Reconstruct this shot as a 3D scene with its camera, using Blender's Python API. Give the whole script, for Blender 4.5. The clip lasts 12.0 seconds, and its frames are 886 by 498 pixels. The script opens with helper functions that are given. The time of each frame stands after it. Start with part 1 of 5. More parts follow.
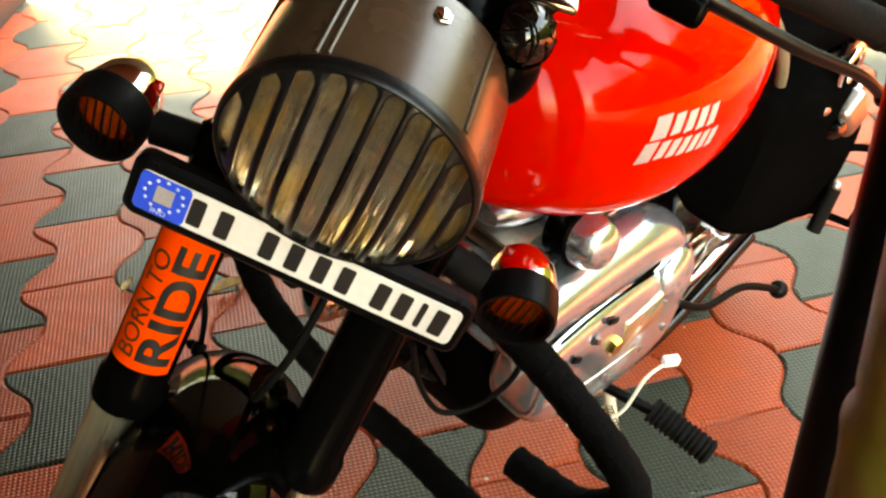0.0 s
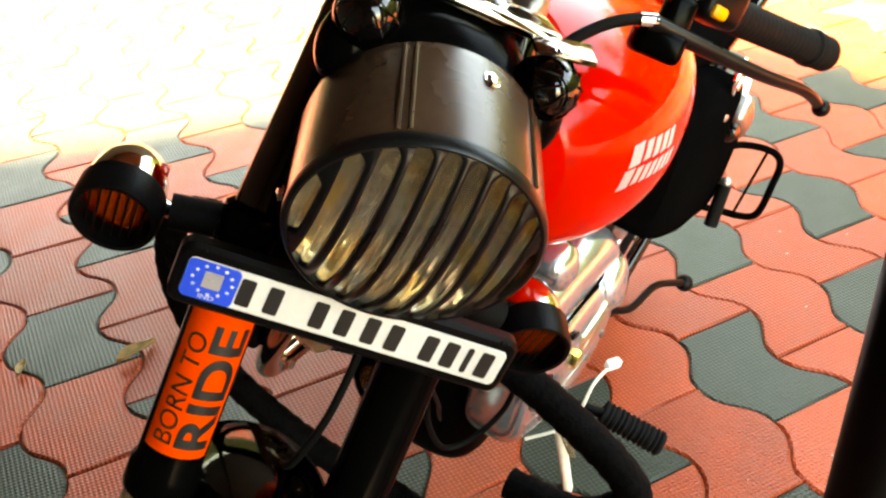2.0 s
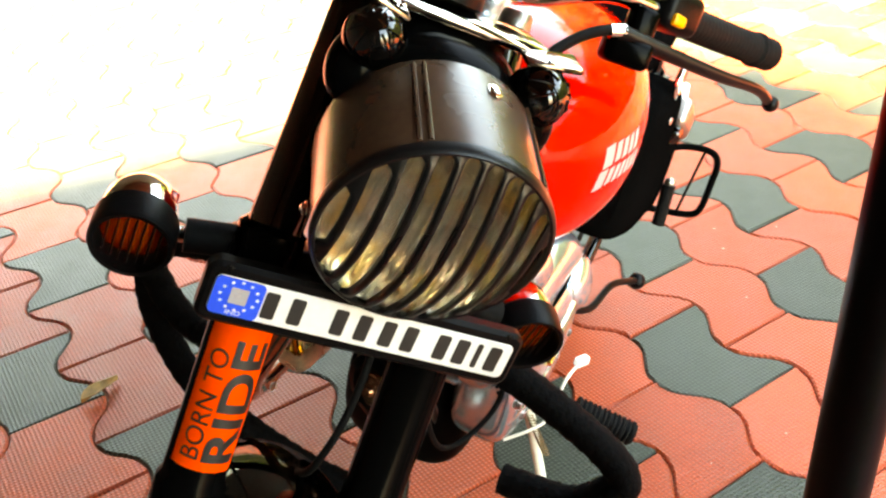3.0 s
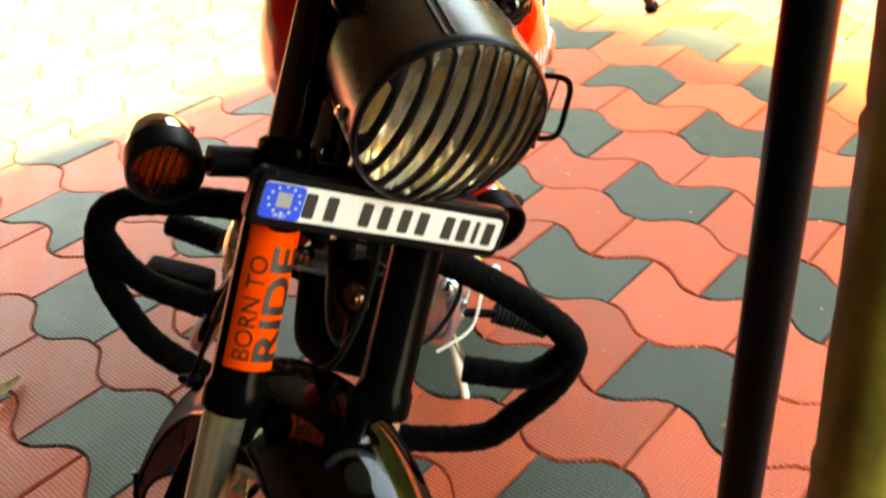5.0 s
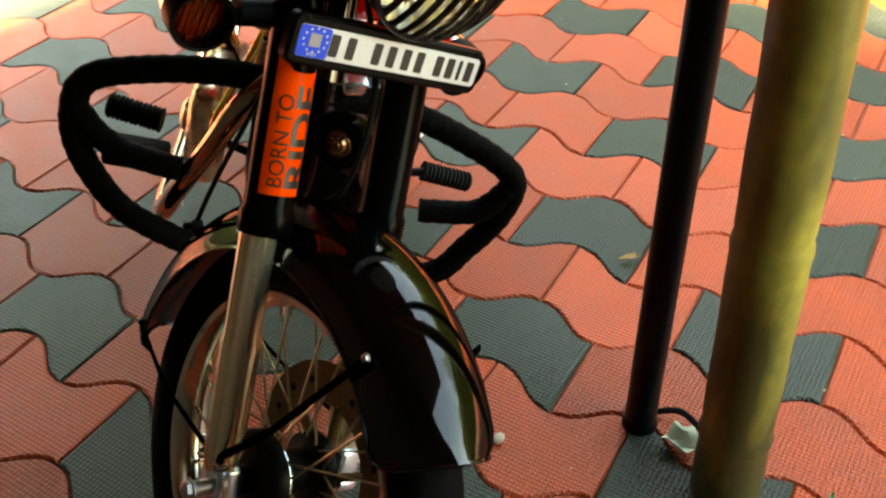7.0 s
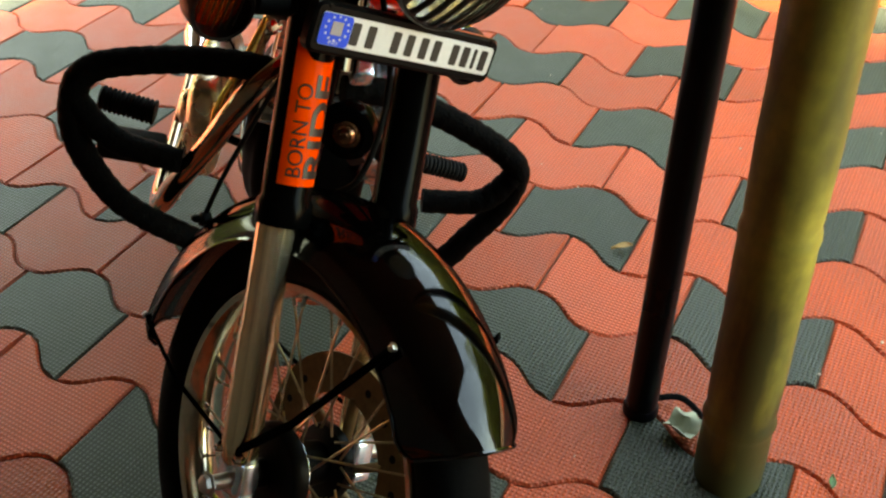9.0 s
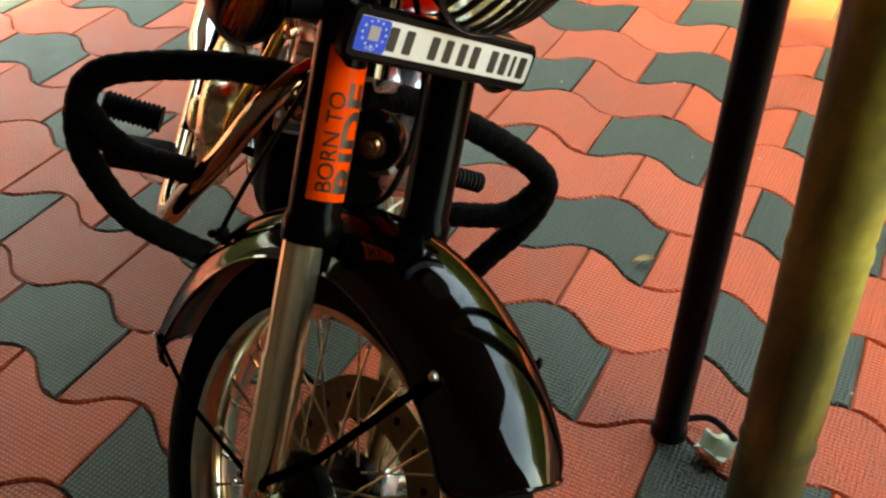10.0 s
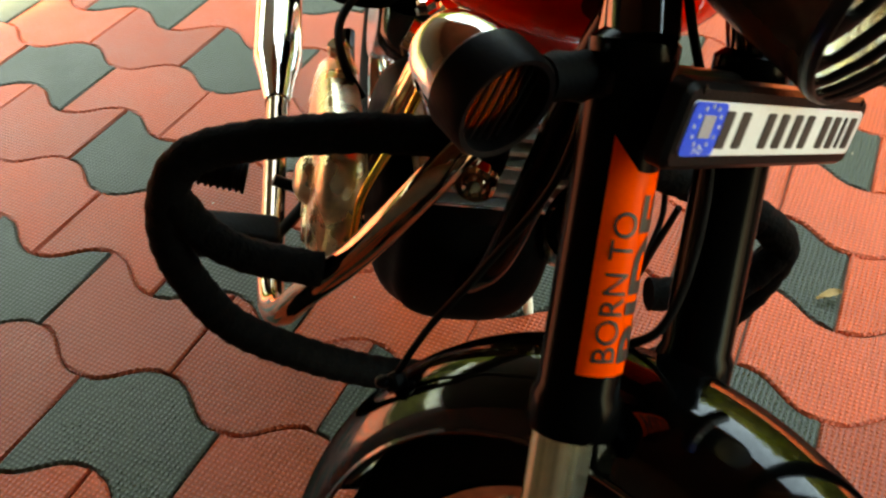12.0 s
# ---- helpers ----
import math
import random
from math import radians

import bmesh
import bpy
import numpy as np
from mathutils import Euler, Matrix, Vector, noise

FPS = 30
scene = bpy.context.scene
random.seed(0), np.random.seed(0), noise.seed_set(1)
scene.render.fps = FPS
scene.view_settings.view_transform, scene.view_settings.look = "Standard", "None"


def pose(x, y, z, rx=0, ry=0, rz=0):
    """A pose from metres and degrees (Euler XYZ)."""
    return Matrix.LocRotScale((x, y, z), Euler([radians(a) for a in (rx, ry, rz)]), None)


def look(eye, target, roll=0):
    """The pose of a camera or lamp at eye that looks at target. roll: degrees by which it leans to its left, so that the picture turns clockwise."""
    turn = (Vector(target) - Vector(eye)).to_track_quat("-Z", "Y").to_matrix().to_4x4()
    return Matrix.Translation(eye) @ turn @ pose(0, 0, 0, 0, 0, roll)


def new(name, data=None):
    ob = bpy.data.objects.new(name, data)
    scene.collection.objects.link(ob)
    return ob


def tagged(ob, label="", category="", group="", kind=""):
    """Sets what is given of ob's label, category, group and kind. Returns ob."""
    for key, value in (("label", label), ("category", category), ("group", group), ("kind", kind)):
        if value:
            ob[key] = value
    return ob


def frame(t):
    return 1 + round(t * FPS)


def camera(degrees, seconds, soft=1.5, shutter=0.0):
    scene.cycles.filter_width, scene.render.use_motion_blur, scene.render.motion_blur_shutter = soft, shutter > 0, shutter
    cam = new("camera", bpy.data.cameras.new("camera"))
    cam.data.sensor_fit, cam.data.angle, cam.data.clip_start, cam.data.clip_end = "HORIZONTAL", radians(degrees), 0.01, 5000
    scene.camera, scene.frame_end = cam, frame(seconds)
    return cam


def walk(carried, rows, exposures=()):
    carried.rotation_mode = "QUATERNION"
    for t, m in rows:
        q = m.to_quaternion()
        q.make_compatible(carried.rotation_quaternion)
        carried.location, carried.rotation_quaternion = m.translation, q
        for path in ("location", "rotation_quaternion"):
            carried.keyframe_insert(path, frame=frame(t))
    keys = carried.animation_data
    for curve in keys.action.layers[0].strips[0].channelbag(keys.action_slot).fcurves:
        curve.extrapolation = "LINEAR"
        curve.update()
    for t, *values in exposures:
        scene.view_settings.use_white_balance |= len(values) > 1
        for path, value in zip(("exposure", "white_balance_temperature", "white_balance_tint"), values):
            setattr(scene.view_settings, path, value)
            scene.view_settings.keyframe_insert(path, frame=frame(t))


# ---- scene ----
cam = camera(48.93, 12.0, 2.3, 0.5)
PATH = [
    (0, (0.2630, 0.2122, 1.2616), (0.3246, 1.4684, 0.4442), -2.02),
    (0.5, (0.1936, 0.2184, 1.2688), (0.3572, 1.4671, 0.4539), -2.04),
    (1, (0.1416, 0.2169, 1.2821), (0.3733, 1.4578, 0.4719), -1.98),
    (1.5, (0.1059, 0.2317, 1.2994), (0.3946, 1.4583, 0.4857), -1.83),
    (2, (0.0790, 0.2269, 1.3116), (0.4159, 1.4484, 0.5088), -2.58),
    (2.5, (0.0461, 0.2152, 1.3258), (0.4341, 1.4293, 0.5350), -3.16),
    (4.3, (-0.1722, 0.1646, 1.3327), (0.4872, 1.2843, 0.5834), -4.66),
    (4.5, (-0.1876, 0.1804, 1.3203), (0.4930, 1.2812, 0.5619), -4.65),
    (5, (-0.2814, 0.1472, 1.3353), (0.4447, 1.1794, 0.5244), -4.59),
    (5.5, (-0.3655, 0.1271, 1.3447), (0.3908, 1.0764, 0.4634), -4.11),
    (6, (-0.4588, 0.1195, 1.3503), (0.3390, 0.9931, 0.4282), -3.47),
    (6.5, (-0.5308, 0.1186, 1.3551), (0.3101, 0.9496, 0.4319), -2.24),
    (7, (-0.5781, 0.1211, 1.3685), (0.2865, 0.9205, 0.4393), -1.47),
    (9, (-0.6267, 0.1734, 1.3640), (0.2716, 0.9245, 0.4264), -0.40),
    (9.5, (-0.6261, 0.2114, 1.3568), (0.2814, 0.9495, 0.4178), 0.03),
    (10, (-0.6111, 0.2660, 1.3306), (0.3037, 1.0031, 0.3980), 0.40),
    (10.5, (-0.5691, 0.3454, 1.2899), (0.3439, 1.0918, 0.3630), 0.01),
    (11, (-0.5223, 0.4556, 1.2531), (0.3672, 1.2264, 0.3232), -1.19),
    (11.5, (-0.4853, 0.6025, 1.2296), (0.3671, 1.3628, 0.2974), -2.57),
    (12, (-0.4353, 0.7248, 1.2342), (0.4220, 1.4132, 0.2650), -3.20),
]
EXPOSURES = [(0, 4.78, 16000, 6), (1, 4.74, 16000, 6), (1.5, 4.6, 15000, 5), (2.5, 5.13, 12200, 4), (4.5, 5.03, 12000, 3), (5.0, 4.84, 12900, 2), (5.5, 4.8, 13500, 0), (6.0, 4.66, 12800, -1), (9.5, 4.42, 12200, -3), (11.5, 4.42, 12800, -5), (12, 4.55, 12800, -5)]
walk(cam, [(t, look(eye, target, roll)) for t, eye, target, roll in PATH], EXPOSURES)

# ---- light ----
SUN_EL, SUN_AZ = 68.0, -36.0
world = bpy.data.worlds.new("sky")
scene.world = world
world.use_nodes = True
wn = world.node_tree
wn.nodes.clear()
w_out = wn.nodes.new("ShaderNodeOutputWorld")
w_bg = wn.nodes.new("ShaderNodeBackground")
w_sky = wn.nodes.new("ShaderNodeTexSky")
w_sky.sky_type = "NISHITA"
w_sky.sun_disc = False
w_sky.sun_elevation = radians(SUN_EL)
w_sky.sun_rotation = radians(SUN_AZ)
w_bg.inputs["Strength"].default_value = 0.15
wn.links.new(w_sky.outputs[0], w_bg.inputs[0])
wn.links.new(w_bg.outputs[0], w_out.inputs[0])
sun_data = bpy.data.lights.new("sun", "SUN")
sun_data.energy = 3.4
sun_data.angle = radians(12)
sun_data.color = (1.0, 0.975, 0.94)
sun = new("sun", sun_data)
sun_dir = Vector((math.sin(radians(SUN_AZ)) * math.cos(radians(SUN_EL)), math.cos(radians(SUN_AZ)) * math.cos(radians(SUN_EL)), math.sin(radians(SUN_EL))))
sun.matrix_world = look(sun_dir * 30, (0, 0, 0))


# ---- materials ----
def material(name, colour, rough=0.5, metal=0.0, var=0.12, grain=60.0, bump=0.0, blotch=4.0, coat=0.0, dirt_or_gleam=None, dirt_or_gleam_at=0.62, spec=0.5):
    """Principled surface with two scales of variation, a fine relief and optional patches: grime on most, painted gleam
    on the reflector.
    """
    m = bpy.data.materials.new(name)
    m.use_nodes = True
    t = m.node_tree
    b = t.nodes["Principled BSDF"]
    b.inputs["Metallic"].default_value = metal
    b.inputs["Coat Weight"].default_value = coat
    b.inputs["Coat Roughness"].default_value = 0.04
    b.inputs["Specular IOR Level"].default_value = spec
    co = t.nodes.new("ShaderNodeTexCoord")
    big = t.nodes.new("ShaderNodeTexNoise")
    big.inputs["Scale"].default_value = blotch
    big.inputs["Detail"].default_value = 4
    fine = t.nodes.new("ShaderNodeTexNoise")
    fine.inputs["Scale"].default_value = grain
    fine.inputs["Detail"].default_value = 3
    for n in (big, fine):
        t.links.new(co.outputs["Object"], n.inputs["Vector"])
    add = t.nodes.new("ShaderNodeMath")
    add.operation = "ADD"
    t.links.new(big.outputs["Fac"], add.inputs[0])
    t.links.new(fine.outputs["Fac"], add.inputs[1])
    ramp = t.nodes.new("ShaderNodeMapRange")
    ramp.inputs["From Min"].default_value, ramp.inputs["From Max"].default_value = 0.7, 1.3
    ramp.inputs["To Min"].default_value, ramp.inputs["To Max"].default_value = 1 - var, 1 + var
    t.links.new(add.outputs[0], ramp.inputs["Value"])
    mul = t.nodes.new("ShaderNodeVectorMath")
    mul.operation = "SCALE"
    mul.inputs[0].default_value = colour
    t.links.new(ramp.outputs[0], mul.inputs["Scale"])
    out = mul.outputs[0]
    if dirt_or_gleam:
        mask = t.nodes.new("ShaderNodeMapRange")
        mask.inputs["From Min"].default_value, mask.inputs["From Max"].default_value = dirt_or_gleam_at, dirt_or_gleam_at + 0.15
        t.links.new(big.outputs["Fac"], mask.inputs["Value"])
        mix = t.nodes.new("ShaderNodeMix")
        mix.data_type = "RGBA"
        mix.inputs["B"].default_value = (*dirt_or_gleam, 1)
        t.links.new(mask.outputs[0], mix.inputs["Factor"])
        t.links.new(out, mix.inputs["A"])
        out = mix.outputs["Result"]
    t.links.new(out, b.inputs["Base Color"])
    rr = t.nodes.new("ShaderNodeMapRange")
    rr.inputs["From Min"].default_value, rr.inputs["From Max"].default_value = 0.3, 0.7
    rr.inputs["To Min"].default_value, rr.inputs["To Max"].default_value = rough * 0.8, min(1, rough * 1.25)
    t.links.new(big.outputs["Fac"], rr.inputs["Value"])
    t.links.new(rr.outputs[0], b.inputs["Roughness"])
    if bump:
        bp = t.nodes.new("ShaderNodeBump")
        bp.inputs["Strength"].default_value = bump
        bp.inputs["Distance"].default_value = 0.002
        t.links.new(fine.outputs["Fac"], bp.inputs["Height"])
        t.links.new(bp.outputs[0], b.inputs["Normal"])
    return m


def paver_material(name, colour, stuff=False):
    """Pressed concrete with a fine moulded check on the face; each piece varies."""
    m = material(name, colour, 0.44, 0, 0.22, 140, 0.0, 7.0, spec=0.34, dirt_or_gleam=tuple(c * 0.55 + 0.03 for c in colour), dirt_or_gleam_at=0.6)
    t = m.node_tree
    b = t.nodes["Principled BSDF"]
    co = [n for n in t.nodes if n.bl_idname == "ShaderNodeTexCoord"][0]
    waves = []
    for k, d in enumerate(("X", "Y")):
        w = t.nodes.new("ShaderNodeTexWave")
        w.bands_direction = d
        w.inputs["Scale"].default_value = 36.0
        w.inputs["Distortion"].default_value = 0.0
        t.links.new(co.outputs["Object"], w.inputs["Vector"])
        waves.append(w)
    mul = t.nodes.new("ShaderNodeMath")
    mul.operation = "MULTIPLY"
    t.links.new(waves[0].outputs["Fac"], mul.inputs[0])
    t.links.new(waves[1].outputs["Fac"], mul.inputs[1])
    fine = [n for n in t.nodes if n.bl_idname == "ShaderNodeTexNoise"][1]
    add = t.nodes.new("ShaderNodeMath")
    add.operation = "MULTIPLY_ADD"
    add.inputs[1].default_value = 0.5
    t.links.new(fine.outputs["Fac"], add.inputs[0])
    t.links.new(mul.outputs[0], add.inputs[2])
    bp = t.nodes.new("ShaderNodeBump")
    bp.inputs["Strength"].default_value = 0.9
    bp.inputs["Distance"].default_value = 0.0022
    t.links.new(add.outputs[0], bp.inputs["Height"])
    t.links.new(bp.outputs[0], b.inputs["Normal"])
    # the whole piece lighter or darker, and relief shade painted into the check's gaps
    if stuff:
        src = t.nodes.new("ShaderNodeNewGeometry").outputs["Random Per Island"]
    else:
        src = t.nodes.new("ShaderNodeObjectInfo").outputs["Random"]
    r1 = t.nodes.new("ShaderNodeMapRange")
    r1.inputs["To Min"].default_value, r1.inputs["To Max"].default_value = 0.68, 1.20
    t.links.new(src, r1.inputs["Value"])
    r2 = t.nodes.new("ShaderNodeMapRange")
    r2.inputs["To Min"].default_value, r2.inputs["To Max"].default_value = 0.68, 1.20
    t.links.new(mul.outputs[0], r2.inputs["Value"])
    mm = t.nodes.new("ShaderNodeMath")
    mm.operation = "MULTIPLY"
    t.links.new(r1.outputs[0], mm.inputs[0])
    t.links.new(r2.outputs[0], mm.inputs[1])
    # some pieces more bleached and dusty than others
    spread = t.nodes.new("ShaderNodeMath")
    spread.operation = "MULTIPLY"
    spread.inputs[1].default_value = 7.31
    t.links.new(src, spread.inputs[0])
    part_of = t.nodes.new("ShaderNodeMath")
    part_of.operation = "FRACT"
    t.links.new(spread.outputs[0], part_of.inputs[0])
    amount = t.nodes.new("ShaderNodeMapRange")
    amount.inputs["From Min"].default_value = 0.35
    amount.inputs["To Max"].default_value = 0.34
    t.links.new(part_of.outputs[0], amount.inputs["Value"])
    bleach = t.nodes.new("ShaderNodeMix")
    bleach.data_type = "RGBA"
    bleach.inputs["B"].default_value = (*(c * 0.85 + 0.04 for c in colour), 1)
    t.links.new(amount.outputs[0], bleach.inputs["Factor"])
    t.links.new(b.inputs["Base Color"].links[0].from_socket, bleach.inputs["A"])
    old = bleach.outputs["Result"]
    sc = t.nodes.new("ShaderNodeVectorMath")
    sc.operation = "SCALE"
    t.links.new(old, sc.inputs[0])
    t.links.new(mm.outputs[0], sc.inputs["Scale"])
    t.links.new(sc.outputs[0], b.inputs["Base Color"])
    return m


def glass(name, colour, rough=0.02, alpha=1.0, ior=1.45, spec=0.5):
    m = bpy.data.materials.new(name)
    m.use_nodes = True
    b = m.node_tree.nodes["Principled BSDF"]
    b.inputs["Base Color"].default_value = (*colour, 1)
    b.inputs["Roughness"].default_value = rough
    b.inputs["Transmission Weight"].default_value = alpha
    b.inputs["Specular IOR Level"].default_value = spec
    b.inputs["IOR"].default_value = ior
    return m


def lacquer(name, colour, gloss, rough=0.04):
    """Deep dark paint under an even, dusty gloss."""
    m = material(name, colour, 0.5, 0, 0.2, 80, 0, 6, spec=0.0)
    t = m.node_tree
    b = t.nodes["Principled BSDF"]
    shine = t.nodes.new("ShaderNodeBsdfGlossy")
    fres = t.nodes.new("ShaderNodeFresnel")
    fres.inputs["IOR"].default_value = 1.5
    tint = t.nodes.new("ShaderNodeMath")
    tint.operation = "MULTIPLY"
    tint.inputs[1].default_value = gloss
    t.links.new(fres.outputs[0], tint.inputs[0])
    dust = t.nodes.new("ShaderNodeMath")
    dust.operation = "MINIMUM"
    dust.inputs[1].default_value = 0.12
    t.links.new(tint.outputs[0], dust.inputs[0])
    t.links.new(dust.outputs[0], shine.inputs["Color"])
    shine.inputs["Roughness"].default_value = rough
    add = t.nodes.new("ShaderNodeAddShader")
    t.links.new(b.outputs[0], add.inputs[0])
    t.links.new(shine.outputs[0], add.inputs[1])
    t.links.new(add.outputs[0], t.nodes["Material Output"].inputs["Surface"])
    return m


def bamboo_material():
    """Yellow-olive bamboo, streaked along its length, with a patchy dark tone that thickens near the foot."""
    m = material("mottled bamboo", (0.40, 0.33, 0.058), 0.45, 0, 0.22, 45, 0.2, 3.0, spec=0.3, dirt_or_gleam=(0.14, 0.125, 0.022), dirt_or_gleam_at=0.48)
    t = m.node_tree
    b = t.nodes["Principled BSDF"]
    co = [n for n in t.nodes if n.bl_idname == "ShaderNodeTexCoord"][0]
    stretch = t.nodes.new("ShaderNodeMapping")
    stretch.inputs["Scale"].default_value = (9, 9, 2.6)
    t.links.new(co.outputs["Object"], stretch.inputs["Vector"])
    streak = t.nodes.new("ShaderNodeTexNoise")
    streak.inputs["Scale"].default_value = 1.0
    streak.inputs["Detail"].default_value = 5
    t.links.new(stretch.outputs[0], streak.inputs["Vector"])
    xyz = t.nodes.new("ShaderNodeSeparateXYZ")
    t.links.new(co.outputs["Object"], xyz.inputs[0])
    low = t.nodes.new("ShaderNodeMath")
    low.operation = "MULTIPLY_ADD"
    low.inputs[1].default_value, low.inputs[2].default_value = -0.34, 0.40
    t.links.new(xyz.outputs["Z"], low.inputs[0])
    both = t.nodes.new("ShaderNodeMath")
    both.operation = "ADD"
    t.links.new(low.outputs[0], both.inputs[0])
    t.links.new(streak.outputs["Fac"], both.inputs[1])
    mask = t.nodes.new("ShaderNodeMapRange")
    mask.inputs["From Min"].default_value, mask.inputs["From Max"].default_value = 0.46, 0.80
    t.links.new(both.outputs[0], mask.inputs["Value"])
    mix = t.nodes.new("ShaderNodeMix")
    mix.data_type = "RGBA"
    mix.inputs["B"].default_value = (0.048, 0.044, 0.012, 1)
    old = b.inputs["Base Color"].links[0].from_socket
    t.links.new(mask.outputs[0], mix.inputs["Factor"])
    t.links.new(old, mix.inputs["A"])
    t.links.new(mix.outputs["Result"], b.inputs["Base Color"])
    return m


def leaf_material():
    """Green leaves that let a part of the light through."""
    m = material("foliage", (0.075, 0.105, 0.022), 0.5, 0, 0.5, 3, 0, 0.8, spec=0.3)
    t = m.node_tree
    b = t.nodes["Principled BSDF"]
    thin = t.nodes.new("ShaderNodeBsdfTranslucent")
    thin.inputs["Color"].default_value = (0.20, 0.26, 0.03, 1)
    mix = t.nodes.new("ShaderNodeMixShader")
    mix.inputs["Fac"].default_value = 0.4
    t.links.new(b.outputs[0], mix.inputs[1])
    t.links.new(thin.outputs[0], mix.inputs[2])
    t.links.new(mix.outputs[0], t.nodes["Material Output"].inputs["Surface"])
    return m


RED_TILE = paver_material("red paver", (0.52, 0.062, 0.013))
GREY_TILE = paver_material("grey paver", (0.034, 0.042, 0.026))
RED_STUFF = paver_material("red paver rows", (0.52, 0.062, 0.013), True)
GREY_STUFF = paver_material("grey paver rows", (0.034, 0.042, 0.026), True)
SAND = material("joint sand", (0.13, 0.07, 0.045), 0.95, 0, 0.3, 200, 0.5, 5)
EARTH = material("bare ground", (0.3, 0.24, 0.18), 0.95, 0, 0.25, 20, 0.5, 0.6)
BLACK = lacquer("black gloss paint", (0.0012, 0.0012, 0.0012), 1.4, 0.06)
DEEP = material("dull black paint", (0.0018, 0.0018, 0.0018), 0.6, 0, 0.3, 90, 0, 6, spec=0.0)
HOOD = material("brown-black satin enamel", (0.052, 0.027, 0.015), 0.24, 0, 0.2, 120, 0, 6, spec=0.42)
MATT = material("black plastic", (0.0025, 0.0025, 0.0028), 0.36, 0, 0.25, 250, 0.15, 8, spec=0.09)
GRILLE = material("black grille plastic", (0.003, 0.0032, 0.0036), 0.3, 0, 0.25, 250, 0.1, 8, spec=0.3)
RUBBER = material("black rubber", (0.004, 0.004, 0.004), 0.7, 0, 0.3, 180, 0.3, 9, spec=0.08)
TYRE = material("tyre rubber", (0.0035, 0.0035, 0.0035), 0.75, 0, 0.3, 130, 0.3, 6, spec=0.05, dirt_or_gleam=(0.010, 0.008, 0.006), dirt_or_gleam_at=0.7)
ROPE = material("black rope", (0.0028, 0.0028, 0.0030), 0.85, 0, 0.5, 170, 1.0, 14, spec=0.05)
CHROME = material("chrome", (0.78, 0.76, 0.72), 0.07, 1, 0.06, 90, 0, 9)
SMOKED = material("bronzed chrome", (0.30, 0.24, 0.19), 0.1, 1, 0.1, 90, 0, 9)
# chrome darkened to brown for the dim surroundings it would mirror
HEADER = material("brown-toned chrome", (0.36, 0.26, 0.19), 0.09, 1, 0.25, 60, 0, 9)
ALLOY = material("polished alloy", (0.68, 0.77, 0.86), 0.2, 0.9, 0.07, 140, 0.012, 16)
# warm tone, striped below, holds reflections of the surroundings in its colour
FORK = material("polished fork alloy", (1.0, 0.83, 0.54), 0.16, 0.82, 0.12, 160, 0.03, 8)
SATIN = material("satin alloy", (0.70, 0.57, 0.38), 0.27, 0.8, 0.25, 120, 0.2, 22)
GLOSS = material("black stove enamel", (0.0012, 0.0012, 0.0012), 0.16, 0, 0.2, 80, 0, 6, spec=0.028)
BRONZE = material("bronze horn dome", (0.22, 0.10, 0.055), 0.16, 0.8, 0.2, 90, 0, 12)
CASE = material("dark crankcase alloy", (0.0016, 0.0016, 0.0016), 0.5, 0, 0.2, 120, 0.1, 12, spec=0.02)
# tan tint puts the pavers' reflection into the chrome's colour
RIM = material("tan-toned chrome rim", (0.60, 0.53, 0.42), 0.14, 1, 0.2, 80, 0, 10)
STEEL = material("dull steel", (0.42, 0.4, 0.37), 0.35, 1, 0.15, 120, 0.1, 12)
BRASS = material("brass cap", (0.7, 0.45, 0.1), 0.25, 1, 0.1)
RED = material("red tank paint", (0.78, 0.006, 0.002), 0.07, 0, 0.05, 60, 0, 3, spec=0.17)
WHITE = material("white paint", (0.8, 0.8, 0.79), 0.35, 0, 0.05, 90)
PLATE_WHITE = material("plate white", (0.72, 0.73, 0.72), 0.4, 0, 0.06, 120)
PLATE_BLUE = material("plate blue", (0.002, 0.075, 0.72), 0.35, 0, 0.08, 90, spec=0.3)
PLATE_GREY = material("plate grey", (0.36, 0.34, 0.36), 0.4, 0, 0.12, 400)
PLATE_INK = material("plate black", (0.012, 0.012, 0.012), 0.45, 0, 0.2)
ORANGE = material("orange vinyl", (1.0, 0.062, 0.001), 0.42, 0, 0.05, 200, spec=0.08)
AMBER = glass("amber lens", (0.62, 0.075, 0.003), 0.12, 0.75, ior=1.25)
RED_LENS = glass("red lens", (0.5, 0.01, 0.01), 0.08, 0.3)
CLEAR = glass("clear lens", (1, 1, 1), 0.03, ior=1.12, spec=0.3)
# gold patches painted on, standing in for surroundings mirrored in the bowl
REFLECTOR = material("reflector", (1.0, 0.90, 0.70), 0.22, 0.88, 0.25, 60, 0.0, 26, dirt_or_gleam=(1.0, 0.70, 0.28), dirt_or_gleam_at=0.47)
DISC = material("dark bronze steel", (0.17, 0.105, 0.05), 0.4, 0.85, 0.25, 90, 0.1, 18)
SPOKE = material("dull plated wire", (0.42, 0.36, 0.25), 0.3, 1, 0.15, 90, 0, 12)
YELLOW = material("yellow switch", (0.85, 0.36, 0.01), 0.4)
CABLE = material("cable", (0.004, 0.004, 0.004), 0.7, spec=0.05)
WIRE = material("cream wire", (0.7, 0.66, 0.55), 0.5)
PIPING = material("grey-green vinyl", (0.13, 0.12, 0.08), 0.5, 0, 0.15, 120)
DRYLEAF = material("dry leaf", (0.40, 0.24, 0.08), 0.7, 0, 0.35, 60, 0.3, 30)
PAPER = material("torn paper", (0.30, 0.31, 0.22), 0.8, 0, 0.25, 40, 0.3, 20)
